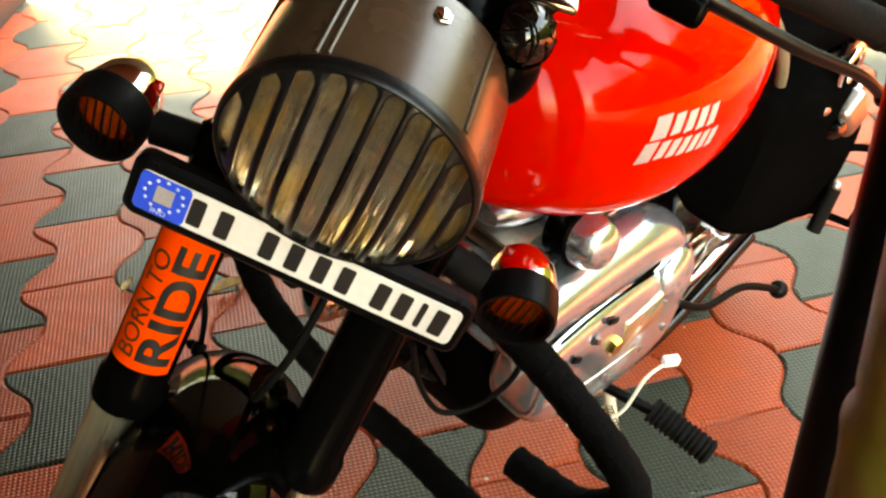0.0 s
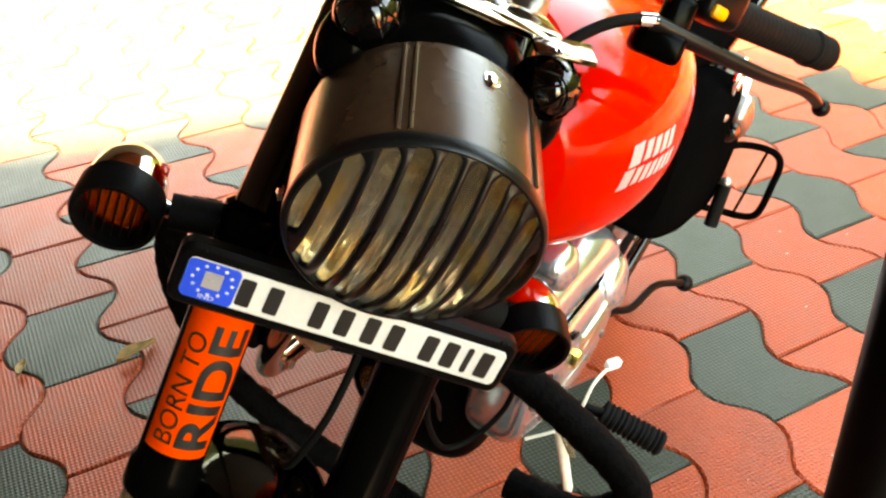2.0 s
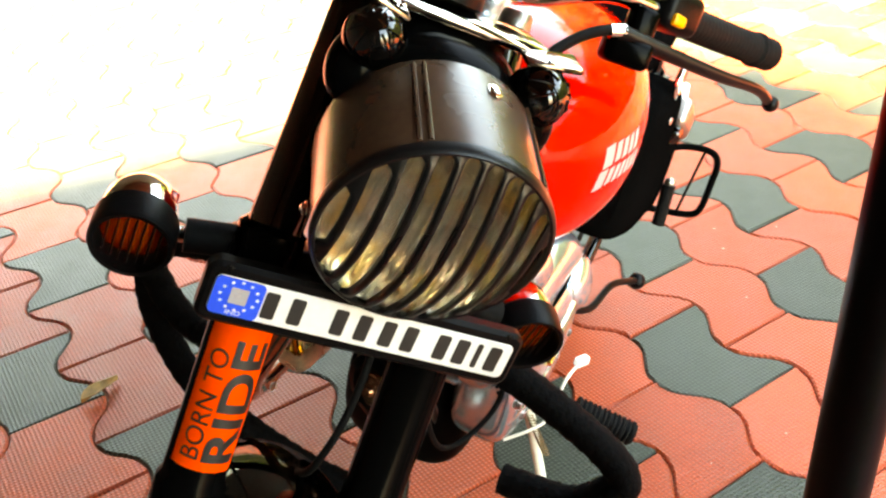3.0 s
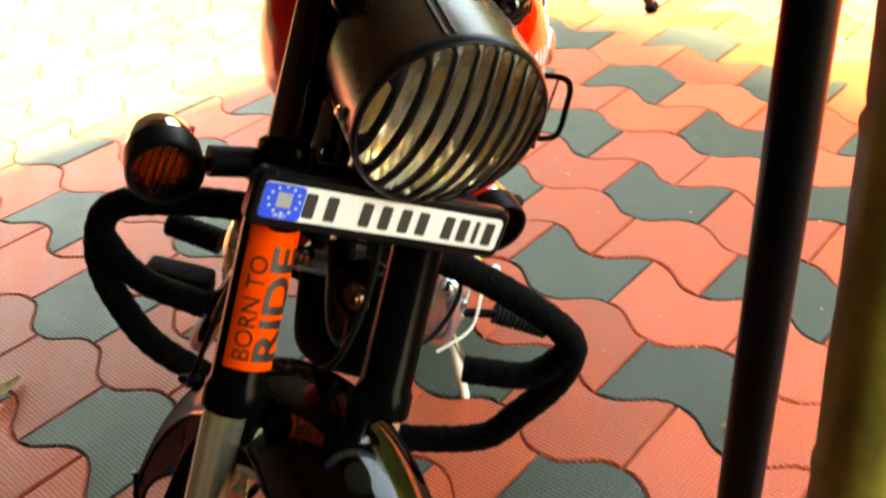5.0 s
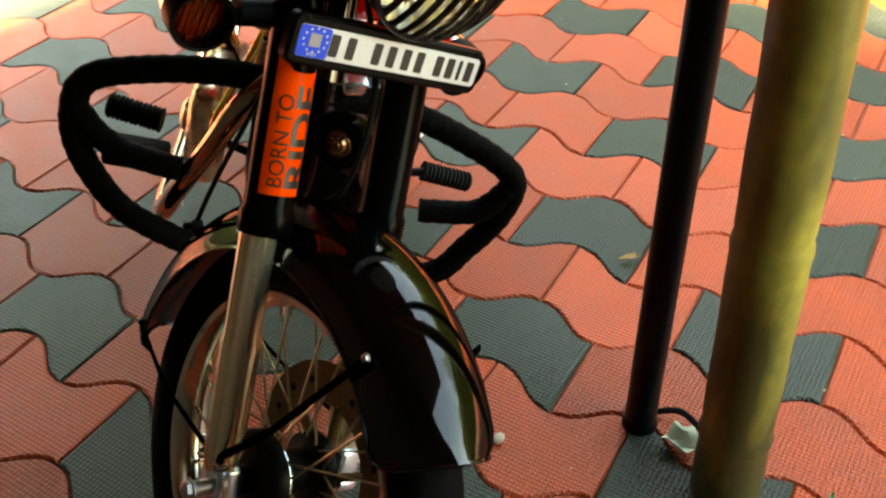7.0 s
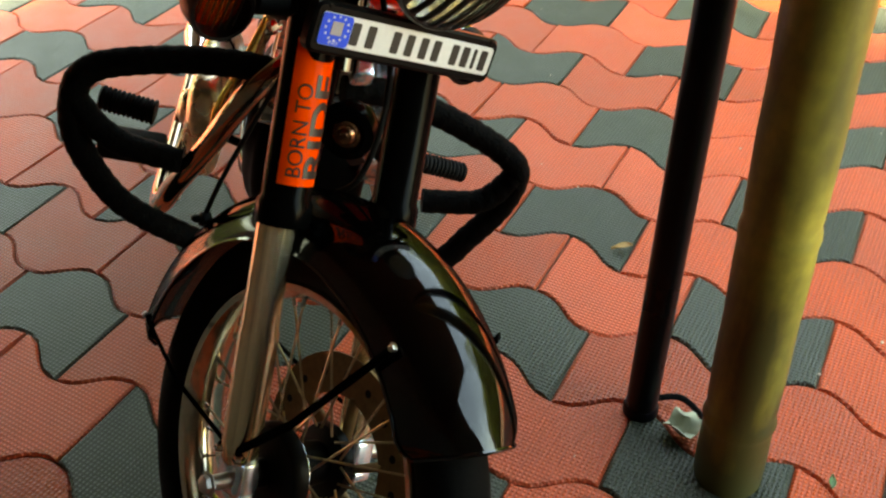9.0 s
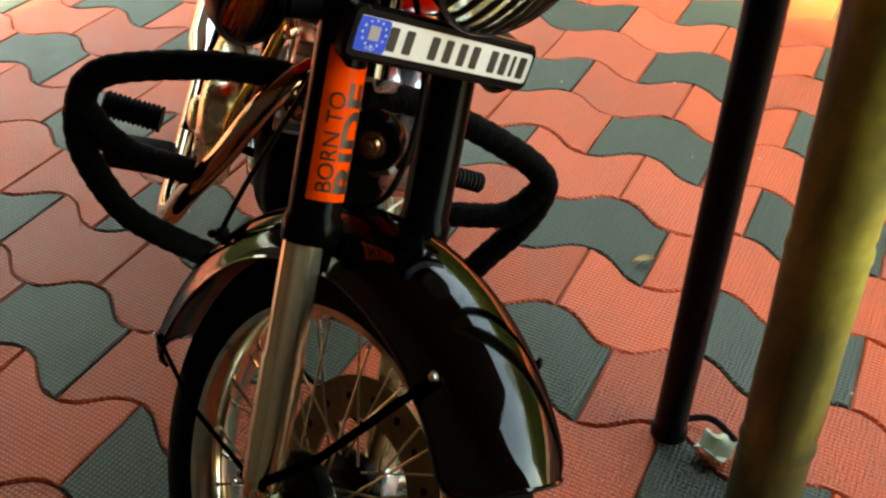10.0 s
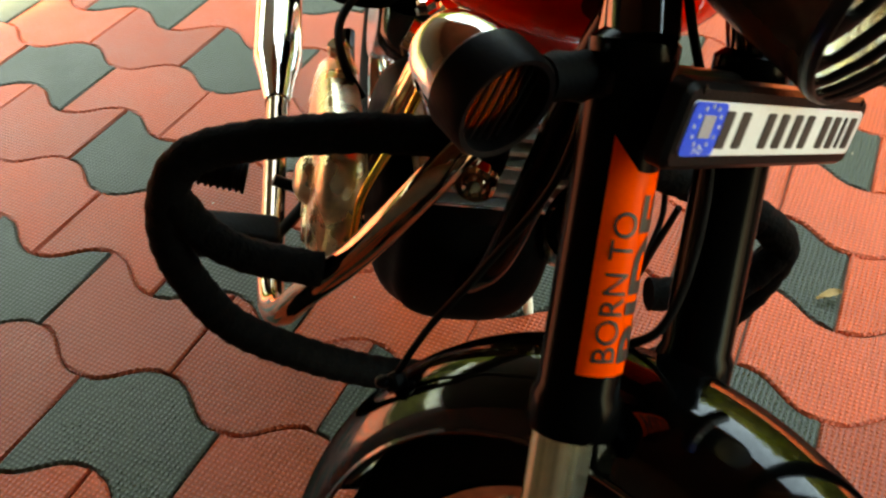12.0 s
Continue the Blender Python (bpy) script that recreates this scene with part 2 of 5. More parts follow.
GREENLEAF = material("green leaf", (0.06, 0.16, 0.05), 0.5, 0, 0.3, 40, 0.3, 30)
PEBBLE = material("pebble", (0.45, 0.36, 0.27), 0.8, 0, 0.2)
IRON = material("black painted iron", (0.003, 0.0035, 0.005), 0.3, 0, 0.3, 60, 0.1, 5, spec=0.09, dirt_or_gleam=(0.016, 0.012, 0.010), dirt_or_gleam_at=0.68)
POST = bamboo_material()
# both darkened so the added roof and walls bounce little light
ROOFING = material("roof underside", (0.014, 0.011, 0.009), 0.8, 0, 0.2, 20, 0.2, 1.5)
PLASTER = material("bounce-cutting dark plaster", (0.055, 0.046, 0.036), 0.85, 0, 0.1, 40, 0.2, 1.2)
LEAVES = leaf_material()


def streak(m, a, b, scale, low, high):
    """Painted stripes of mirrored light that run square to the directions a and b."""
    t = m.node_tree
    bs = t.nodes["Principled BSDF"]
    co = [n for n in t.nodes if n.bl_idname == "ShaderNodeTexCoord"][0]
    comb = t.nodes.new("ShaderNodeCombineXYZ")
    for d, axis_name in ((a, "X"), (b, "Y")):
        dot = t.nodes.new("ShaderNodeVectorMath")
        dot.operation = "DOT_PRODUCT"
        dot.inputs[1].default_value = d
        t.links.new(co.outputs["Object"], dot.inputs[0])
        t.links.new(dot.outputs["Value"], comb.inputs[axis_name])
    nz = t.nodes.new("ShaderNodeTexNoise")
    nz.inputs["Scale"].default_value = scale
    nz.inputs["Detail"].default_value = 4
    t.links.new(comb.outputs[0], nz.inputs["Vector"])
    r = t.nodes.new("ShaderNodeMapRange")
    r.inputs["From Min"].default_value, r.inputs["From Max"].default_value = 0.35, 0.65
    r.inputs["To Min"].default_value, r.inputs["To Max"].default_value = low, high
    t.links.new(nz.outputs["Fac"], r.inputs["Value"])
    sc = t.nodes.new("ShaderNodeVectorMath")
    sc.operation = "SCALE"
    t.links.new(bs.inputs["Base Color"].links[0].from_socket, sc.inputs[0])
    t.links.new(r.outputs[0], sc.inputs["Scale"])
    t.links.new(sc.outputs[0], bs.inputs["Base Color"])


# ---- geometry helpers ----
def to_matrix(cols, origin):
    m = Matrix.Identity(4)
    for k, c in enumerate(cols):
        for r in range(3):
            m[r][k] = c[r]
    for r in range(3):
        m[r][3] = origin[r]
    return m


def empty(name, at):
    ob = new(name)
    ob.location = at
    ob.empty_display_size = 0.1
    return ob


def finish(bm, name, mat, smooth=True, angle=38):
    bmesh.ops.recalc_face_normals(bm, faces=bm.faces)
    me = bpy.data.meshes.new(name)
    for f in bm.faces:
        f.smooth = smooth
    if smooth:
        for e in bm.edges:
            if len(e.link_faces) == 2 and e.calc_face_angle(0) > radians(angle):
                e.smooth = False
    bm.to_mesh(me)
    bm.free()
    mats = mat if isinstance(mat, (list, tuple)) else [mat]
    for m in mats:
        me.materials.append(m)
    return me


def part(name, bm, mat, parent, label="", m=None, base=None, smooth=True):
    """Links a bmesh as one mesh object under a thing or a part; m places it in the world."""
    if m is not None:
        bm.transform(m)
    if base is not None:
        bmesh.ops.translate(bm, verts=bm.verts, vec=-Vector(base))
    ob = new(name, finish(bm, name, mat, smooth))
    ob.parent = parent
    if label:
        ob["label"] = label
    return ob


def join(*bms):
    out = bms[0]
    for b in bms[1:]:
        me = bpy.data.meshes.new("tmp")
        b.to_mesh(me)
        out.from_mesh(me)
        bpy.data.meshes.remove(me)
        b.free()
    return out


def curve_points(pts, steps=8, closed=False):
    """Catmull-Rom through the points."""
    p = [Vector(q) for q in pts]
    n = len(p)
    out = []
    for i in range(n if closed else n - 1):
        a = p[(i - 1) % n] if closed or i > 0 else p[0]
        b, c = p[i], p[(i + 1) % n]
        d = p[(i + 2) % n] if closed or i + 2 < n else p[-1]
        for k in range(steps):
            t = k / steps
            out.append(0.5 * ((2 * b) + (c - a) * t + (2 * a - 5 * b + 4 * c - d) * t * t + (3 * b - a - 3 * c + d) * t ** 3))
    if not closed:
        out.append(p[-1])
    return out


def resample(pts, step):
    out = [pts[0].copy()]
    carry = 0.0
    for a, b in zip(pts, pts[1:]):
        d = (b - a).length
        s = step - carry
        while s < d:
            out.append(a.lerp(b, s / d))
            s += step
        carry = d - (s - step)
    out.append(pts[-1].copy())
    return out


def tube(pts, r, seg=12, closed=False, wrap=None, caps=True, flat=1.0):
    """A round bar along points; r may be a function of the share of the way; wrap=(depth, turns per ring) winds a rope on it."""
    pts = [Vector(q) for q in pts]
    bm = bmesh.new()
    n = len(pts)
    up = None
    rings = []
    for i, q in enumerate(pts):
        a = pts[(i - 1) % n] if closed or i else pts[i]
        b = pts[(i + 1) % n] if closed or i < n - 1 else pts[i]
        d = (b - a).normalized()
        if up is None:
            up = d.orthogonal().normalized()
        up = (up - d * up.dot(d)).normalized()
        side = d.cross(up)
        rad = r(i / max(1, n - 1)) if callable(r) else r
        ring = []
        for k in range(seg):
            th = 2 * math.pi * k / seg
            rr = rad
            if wrap:
                rr += wrap[0] * math.sin(th + i * wrap[1]) + wrap[0] * 0.5 * math.sin(3 * th - i * wrap[1] * 2.3)
            ring.append(bm.verts.new(q + up * math.cos(th) * rr + side * math.sin(th) * rr * flat))
        rings.append(ring)
    for i in range(n if closed else n - 1):
        a, b = rings[i], rings[(i + 1) % n]
        for k in range(seg):
            bm.faces.new((a[k], a[(k + 1) % seg], b[(k + 1) % seg], b[k]))
    if caps and not closed:
        bm.faces.new(rings[0][::-1])
        bm.faces.new(rings[-1])
    return bm


def bar(a, b, r, seg=12, r2=None):
    return tube([a, b], (lambda t: r + (r2 - r) * t) if r2 is not None else r, seg)


def lathe(profile, seg=48, axis="z", closed=False):
    """profile: (radius, height) pairs, turned round the axis."""
    bm = bmesh.new()
    rings = []
    for rad, h in profile:
        ring = []
        for k in range(seg):
            th = 2 * math.pi * k / seg
            x, y = rad * math.cos(th), rad * math.sin(th)
            co = {"z": (x, y, h), "y": (x, h, y), "x": (h, x, y)}[axis]
            ring.append(bm.verts.new(co))
        rings.append(ring)
    pairs = list(zip(rings, rings[1:])) + ([(rings[-1], rings[0])] if closed else [])
    for a, b in pairs:
        for k in range(seg):
            bm.faces.new((a[k], a[(k + 1) % seg], b[(k + 1) % seg], b[k]))
    if not closed:
        for ring in (rings[0], rings[-1]):
            if (ring[0].co - ring[seg // 2].co).length > 1e-6:
                bm.faces.new(ring)
    bmesh.ops.remove_doubles(bm, verts=bm.verts, dist=1e-6)
    return bm


def block(size, bevel=0.003, at=(0, 0, 0), seg=2, turn=(0, 0, 0)):
    bm = bmesh.new()
    bmesh.ops.create_cube(bm, size=1)
    bmesh.ops.scale(bm, verts=bm.verts, vec=size)
    if bevel:
        bmesh.ops.bevel(bm, geom=bm.edges[:], offset=bevel, segments=seg, affect="EDGES", profile=0.5)
    bm.transform(pose(*at, *turn))
    return bm


def ball(r, at=(0, 0, 0), scale=(1, 1, 1), u=20, v=12):
    bm = bmesh.new()
    bmesh.ops.create_uvsphere(bm, u_segments=u, v_segments=v, radius=r)
    bmesh.ops.scale(bm, verts=bm.verts, vec=scale)
    bmesh.ops.translate(bm, verts=bm.verts, vec=at)
    return bm


def bolt(at, direction, r=0.007, h=0.006):
    """A hexagon head with a washer."""
    bm = lathe([(0, h), (r * 0.6, h), (r * 0.95, h * 0.8), (r, 0.25 * h), (r * 1.35, 0.2 * h), (r * 1.35, 0), (0, 0)], 6)
    d = Vector(direction).to_track_quat("Z", "Y").to_matrix().to_4x4()
    bm.transform(Matrix.Translation(at) @ d)
    return bm


def loft(sections, seg=28, power=2.4, close=True):
    """Superellipse sections (x, centre y, half width, bottom, top)."""
    bm = bmesh.new()
    rings = []
    for x, cy, hw, zb, zt in sections:
        ring = []
        for k in range(seg):
            th = 2 * math.pi * k / seg
            c, s = math.cos(th), math.sin(th)
            yy = cy + hw * math.copysign(abs(c) ** (2 / power), c)
            zz = (zb + zt) / 2 + (zt - zb) / 2 * math.copysign(abs(s) ** (2 / power), s)
            ring.append(bm.verts.new((x, yy, zz)))
        rings.append(ring)
    for a, b in zip(rings, rings[1:]):
        for k in range(seg):
            bm.faces.new((a[k], a[(k + 1) % seg], b[(k + 1) % seg], b[k]))
    if close:
        bm.faces.new(rings[0][::-1])
        bm.faces.new(rings[-1])
    return bm


def smooth_sections(sections, steps=4):
    return [tuple(v) for v in catmull(sections, steps)]


def catmull(rows, steps):
    rows = [np.array(r, float) for r in rows]
    out = []
    for i in range(len(rows) - 1):
        a, b, c, d = rows[max(0, i - 1)], rows[i], rows[i + 1], rows[min(len(rows) - 1, i + 2)]
        for k in range(steps):
            t = k / steps
            out.append(0.5 * (2 * b + (c - a) * t + (2 * a - 5 * b + 4 * c - d) * t * t + (3 * b - a - 3 * c + d) * t ** 3))
    out.append(rows[-1])
    return out


def plank(outline, thick, bevel=0.0):
    """A flat piece from an outline in x, y, thick in z."""
    bm = bmesh.new()
    vs = [bm.verts.new((x, y, 0)) for x, y in outline]
    f = bm.faces.new(vs)
    r = bmesh.ops.extrude_face_region(bm, geom=[f])
    bmesh.ops.translate(bm, verts=[v for v in r["geom"] if isinstance(v, bmesh.types.BMVert)], vec=(0, 0, thick))
    if bevel:
        es = [e for e in bm.edges if all(abs(v.co.z - thick) < 1e-6 for v in e.verts)]
        bmesh.ops.bevel(bm, geom=es, offset=bevel, segments=1, affect="EDGES")
    return bm


def lettering(text, height, width=None, bold=0.0):
    """Built-in font as a flat mesh, its lower left corner at the origin."""
    cu = bpy.data.curves.new("lettering", "FONT")
    cu.body = text
    cu.size = 1.0
    cu.offset = bold
    cu.fill_mode = "BOTH"
    cu.extrude = 0.0
    ob = new("lettering", cu)
    bpy.context.view_layer.update()
    ev = ob.evaluated_get(bpy.context.evaluated_depsgraph_get())
    me = ev.to_mesh()
    bm = bmesh.new()
    bm.from_mesh(me)
    ev.to_mesh_clear()
    bpy.data.objects.remove(ob)
    bpy.data.curves.remove(cu)
    bmesh.ops.remove_doubles(bm, verts=bm.verts, dist=1e-5)
    xs, ys = [v.co.x for v in bm.verts], [v.co.y for v in bm.verts]
    sx = (width / (max(xs) - min(xs))) if width else height / (max(ys) - min(ys))
    sy = height / (max(ys) - min(ys))
    for v in bm.verts:
        v.co = ((v.co.x - min(xs)) * sx, (v.co.y - min(ys)) * sy, 0)
    return bm


def slice_x(bm, x0, x1, n):
    for k in range(1, n):
        bmesh.ops.bisect_plane(bm, geom=bm.verts[:] + bm.edges[:] + bm.faces[:], plane_co=(x0 + (x1 - x0) * k / n, 0, 0), plane_no=(1, 0, 0))


def disc_grid(r, ny, nz, height):
    """A round sheet in y, z whose x is height(y, z); fine across y, for flutes."""
    bm = bmesh.new()
    cols = []
    for i in range(ny + 1):
        y = r * math.sin((-1 + 2 * i / ny) * math.pi / 2 * 0.985)
        zz = math.sqrt(max(0.0, r * r - y * y))
        cols.append([bm.verts.new((height(y, zz * (-1 + 2 * k / nz)), y, zz * (-1 + 2 * k / nz))) for k in range(nz + 1)])
    for a, b in zip(cols, cols[1:]):
        for k in range(nz):
            bm.faces.new((a[k], a[k + 1], b[k + 1], b[k]))
    return bm


def aim(bm, at, direction, turn=0):
    """Turns a form made along z to a direction and sets it at a place."""
    q = Vector(direction).to_track_quat("Z", "Y").to_matrix().to_4x4()
    bm.transform(Matrix.Translation(at) @ q @ Matrix.Rotation(radians(turn), 4, "Z"))
    return bm


# ---- setting ----
def ground():
    bm = bmesh.new()
    bmesh.ops.create_grid(bm, x_segments=8, y_segments=8, size=400)
    bmesh.ops.translate(bm, verts=bm.verts, vec=(0, 0, -0.06))
    ob = new("ground", finish(bm, "ground", EARTH))
    tagged(ob, "bare sandy ground round the paved yard", "ground", kind="structure")


ground()

# ---- the motorcycle's two frames: the leaning body, and the fork turned to its left ----
HEADING, LEAN_L, RAKE, STEER = radians(-137), radians(14), radians(27), radians(36)
FOOT = Vector((0.1894, 1.2993, 0))
HUB = Vector((-0.096, 0.875, 0.30))
fwd = Vector((math.cos(HEADING), math.sin(HEADING), 0))
left0 = Vector((-math.sin(HEADING), math.cos(HEADING), 0))
zed = Vector((0, 0, 1))
left = left0 * math.cos(LEAN_L) - zed * math.sin(LEAN_L)
up = zed * math.cos(LEAN_L) + left0 * math.sin(LEAN_L)
axis = up * math.cos(RAKE) - fwd * math.sin(RAKE)
perp = fwd * math.cos(RAKE) + up * math.sin(RAKE)
fork_p = perp * math.cos(STEER) + left * math.sin(STEER)
fork_n = left * math.cos(STEER) - perp * math.sin(STEER)
BODY = to_matrix((fwd, left, up), FOOT)
FORKM = to_matrix((fork_p, fork_n, axis), HUB)

# reflection stripes painted into the fork alloy and the reflector bowl
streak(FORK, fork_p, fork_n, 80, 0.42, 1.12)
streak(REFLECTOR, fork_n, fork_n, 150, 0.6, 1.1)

bike = empty("motorcycle", FOOT)
tagged(bike, "red and black motorcycle leaning on its side stand, fork turned", "motorcycle")


def on_body(name, bm, mat, parent=None, label=""):
    return part(name, bm, mat, parent or bike, label, BODY, FOOT)


def on_fork(name, bm, mat, parent=None, label=""):
    return part(name, bm, mat, parent or bike, label, FORKM, FOOT)


def front_wheel():
    rim = on_fork("front_wheel", lathe([(0.243, -0.034), (0.252, -0.036), (0.256, -0.030), (0.244, -0.024), (0.236, -0.012), (0.234, 0), (0.236, 0.012), (0.244, 0.024), (0.256, 0.030), (0.252, 0.036), (0.243, 0.034), (0.232, 0.016), (0.229, 0), (0.232, -0.016)], 72, "y", True), RIM, None, "chrome spoked front wheel")
    prof = []
    for k in range(20):
        th = 2 * math.pi * k / 20
        prof.append((0.288 + 0.043 * math.cos(th), 0.045 * math.sin(th)))
    on_fork("tyre", lathe(prof, 72, "y", True), TYRE, rim, "ribbed black rubber tyre")
    on_fork("hub", lathe([(0.0, -0.075), (0.018, -0.075), (0.020, -0.062), (0.062, -0.060), (0.066, -0.052), (0.066, -0.036), (0.034, -0.03), (0.030, 0.03), (0.052, 0.036), (0.054, 0.05), (0.02, 0.056), (0.014, 0.075), (0, 0.075)], 40, "y"), MATT, rim, "dark hub")
    on_fork("hub_flange", lathe([(0.036, -0.034), (0.058, -0.034), (0.058, -0.029), (0.036, -0.029)], 40, "y", True), ALLOY, rim)
    disc = lathe([(0.094, 0.058), (0.152, 0.058), (0.152, 0.063), (0.094, 0.063)], 48, "y", True)
    on_fork("brake_disc", disc, DISC, rim, "drilled steel brake disc")
    for k in range(16):
        th = k * math.pi / 8
        hole = lathe([(0, 0.0572), (0.006, 0.0572), (0.006, 0.0638), (0, 0.0638)], 10, "y")
        bmesh.ops.translate(hole, verts=hole.verts, vec=(0.124 * math.cos(th), 0, 0.124 * math.sin(th)))
        on_fork("disc_hole", hole, MATT, rim)
    for k in range(6):
        th = k * math.pi / 3
        on_fork("disc_arm", tube([(0.04 * math.cos(th), 0.056, 0.04 * math.sin(th)), (0.100 * math.cos(th + 0.3), 0.0605, 0.100 * math.sin(th + 0.3))], 0.008, 8, flat=0.4), DISC, rim)
    return rim


def mudguard_bm(t0, t1, r=0.345, half=0.082, drop=0.052, n=44, m=14, thick=0.0025, cx=0.0):
    """An arched strip round the wheel, with rolled edges."""
    bm = bmesh.new()
    rows = []
    for i in range(n + 1):
        th = radians(t0 + (t1 - t0) * i / n)
        row = []
        for k in range(m + 1):
            s = -1 + 2 * k / m
            ph = s * radians(86)
            end = min(i, n - i) / n
            skirt = 1 - 0.22 * max(0.0, 1 - end / 0.035) ** 2
            rr = r - drop * (1 - math.cos(ph))
            y = half * skirt * math.sin(ph)
            row.append((cx + rr * math.cos(th), y, rr * math.sin(th)))
        rows.append(row)
    vs = [[bm.verts.new(c) for c in row] for row in rows]
    for a, b in zip(vs, vs[1:]):
        for k in range(m):
            bm.faces.new((a[k], a[k + 1], b[k + 1], b[k]))
    bmesh.ops.solidify(bm, geom=bm.faces[:], thickness=thick)
    rims = []
    for k in (0, m):
        rims.append(tube([rows[i][k] for i in range(n + 1)], 0.003, 6))
    ends = []
    for i in (0, n):
        ends.append(tube(rows[i], 0.003, 6))
    return join(bm, *rims, *ends)


def spokes(rim, n=36, frame=None, r_in=0.05, r_out=0.234, w=0.03):
    for k in range(n):
        side = 1 if k % 2 else -1
        lean = (1 if (k // 2) % 2 else -1) * 0.42
        th = 2 * math.pi * k / n
        a = (r_in * math.cos(th + lean), side * w, r_in * math.sin(th + lean))
        b = (r_out * math.cos(th), side * 0.006, r_out * math.sin(th))
        (on_fork if frame is None else frame)("spoke", bar(a, b, 0.0017, 6), SPOKE, rim)
        c = Vector(b) + (Vector(a) - Vector(b)).normalized() * 0.016
        (on_fork if frame is None else frame)("spoke_nipple", join(bar(b, c, 0.0034, 8), bolt(b, Vector(c) - Vector(b), 0.0052, 0.005)), CHROME, rim)


wheel = front_wheel()

spokes(wheel)

mg = mudguard_bm(23.5, 167, r=0.369, half=0.091, drop=0.078, m=26, n=60, cx=-0.017)
bmesh.ops.translate(mg, verts=mg.verts, vec=(0, 0.011, 0.009))
guard = on_fork("front_mudguard", mg, BLACK, None, "gloss black steel front mudguard")
for sgn in (-1, 1):
    on_fork("mudguard_stay", tube([(0.012, sgn * 0.118, 0.045), (0.10, sgn * 0.112, 0.115), (0.215, sgn * 0.090 + 0.011, 0.249)], 0.0088, 10, flat=0.3), DEEP, guard, "black flat steel stay")
    on_fork("mudguard_stay", tube([(-0.012, sgn * 0.118, 0.045), (-0.16, sgn * 0.108, 0.075), (-0.315, sgn * 0.089 + 0.011, 0.121)], 0.0032, 8), DEEP, guard)
    if sgn < 0:
        on_fork("stay_bolt", bolt((0.215, sgn * 0.092 + 0.011, 0.249), (0, sgn, 0), 0.005, 0.005), STEEL, guard)
    on_fork("stay_bolt", bolt((-0.315, sgn * 0.089 + 0.011, 0.121), (0, sgn, 0), 0.0045, 0.005), STEEL, guard)
    on_fork("guard_bridge", tube([(0.0, sgn * 0.098, 0.30), (-0.02, sgn * 0.085, 0.335), (-0.02, sgn * 0.05, 0.352)], 0.007, 8), MATT, guard)

# fork legs, covers and yokes
SLIDER_P, SLIDER_N, COVER_P, COVER_N = -0.007, 0.099, -0.005, 0.0925
for sgn in (-1, 1):
    n = sgn * SLIDER_N
    leg = on_fork("fork_leg", lathe([(0.0, 0.02), (0.021, 0.02), (0.0235, 0.026), (0.0258, 0.05), (0.0262, 0.185), (0.0258, 0.196), (0.0242, 0.204), (0.0240, 0.38), (0.0, 0.38)], 36), FORK, None, "polished alloy fork slider with painted reflection stripes")
    leg.data.transform(Matrix.Translation(fork_n * n + fork_p * SLIDER_P))
    on_fork("axle_clamp", block((0.05, 0.038, 0.052), 0.009, (-0.004, n, 0.004), 3), ALLOY, leg)
    on_fork("clamp_cap", block((0.054, 0.03, 0.016), 0.004, (-0.004, n, -0.026), 2), ALLOY, leg)
    on_fork("axle_nut", join(bar((0, n, 0), (0, sgn * 0.15, 0), 0.0105, 12), bolt((0, sgn * 0.144, 0), (0, sgn, 0), 0.012, 0.012)), STEEL, leg)
    for dp in (-0.024, 0.018):
        on_fork("clamp_bolt", bolt((dp, n + sgn * 0.018, 0.033), (0.2, sgn * 0.2, 1), 0.0075, 0.01), CHROME, leg)
    cover = on_fork("fork_cover", lathe([(0.026, 0.338), (0.0338, 0.338), (0.0350, 0.342), (0.0350, 0.366), (0.0312, 0.374), (0.031, 0.61), (0.0325, 0.615), (0.0325, 0.63), (0.027, 0.635), (0.02, 0.64)], 40, "z"), GLOSS, None, "gloss black tubular fork cover")
    cover.data.transform(Matrix.Translation(fork_n * sgn * COVER_N + fork_p * COVER_P))
    on_fork("upper_tube", tube([(0.0, sgn * COVER_N, 0.632), (-0.022, sgn * (COVER_N - 0.011), 0.75), (-0.045, sgn * (COVER_N - 0.022), 0.868)], 0.0262, 32), BLACK, cover)
    on_fork("fork_cap", lathe([(0, 0.88), (0.014, 0.88), (0.02, 0.874), (0.02, 0.862), (0, 0.862)], 6), CHROME, cover).data.transform(Matrix.Translation(fork_n * sgn * (COVER_N - 0.026) - fork_p * 0.045))
on_fork("lower_yoke", block((0.075, 0.25, 0.035), 0.012, (-0.03, 0, 0.60), 3), MATT, None, "black lower fork yoke")
on_fork("steering_stem", bar((-0.06, 0, 0.58), (-0.06, 0, 0.86), 0.024, 20), MATT)

# orange sticker wrapped on the right fork cover
STK_R = 0.0313


def wrapped(bm, r):
    """Bends x (along the girth, metres) and y (height) round the right cover; z lifts off it."""
    for v in bm.verts:
        th = v.co.x / STK_R
        rr = r + v.co.z
        v.co = (COVER_P + rr * math.cos(th), -COVER_N + rr * math.sin(th), v.co.y)
    return bm


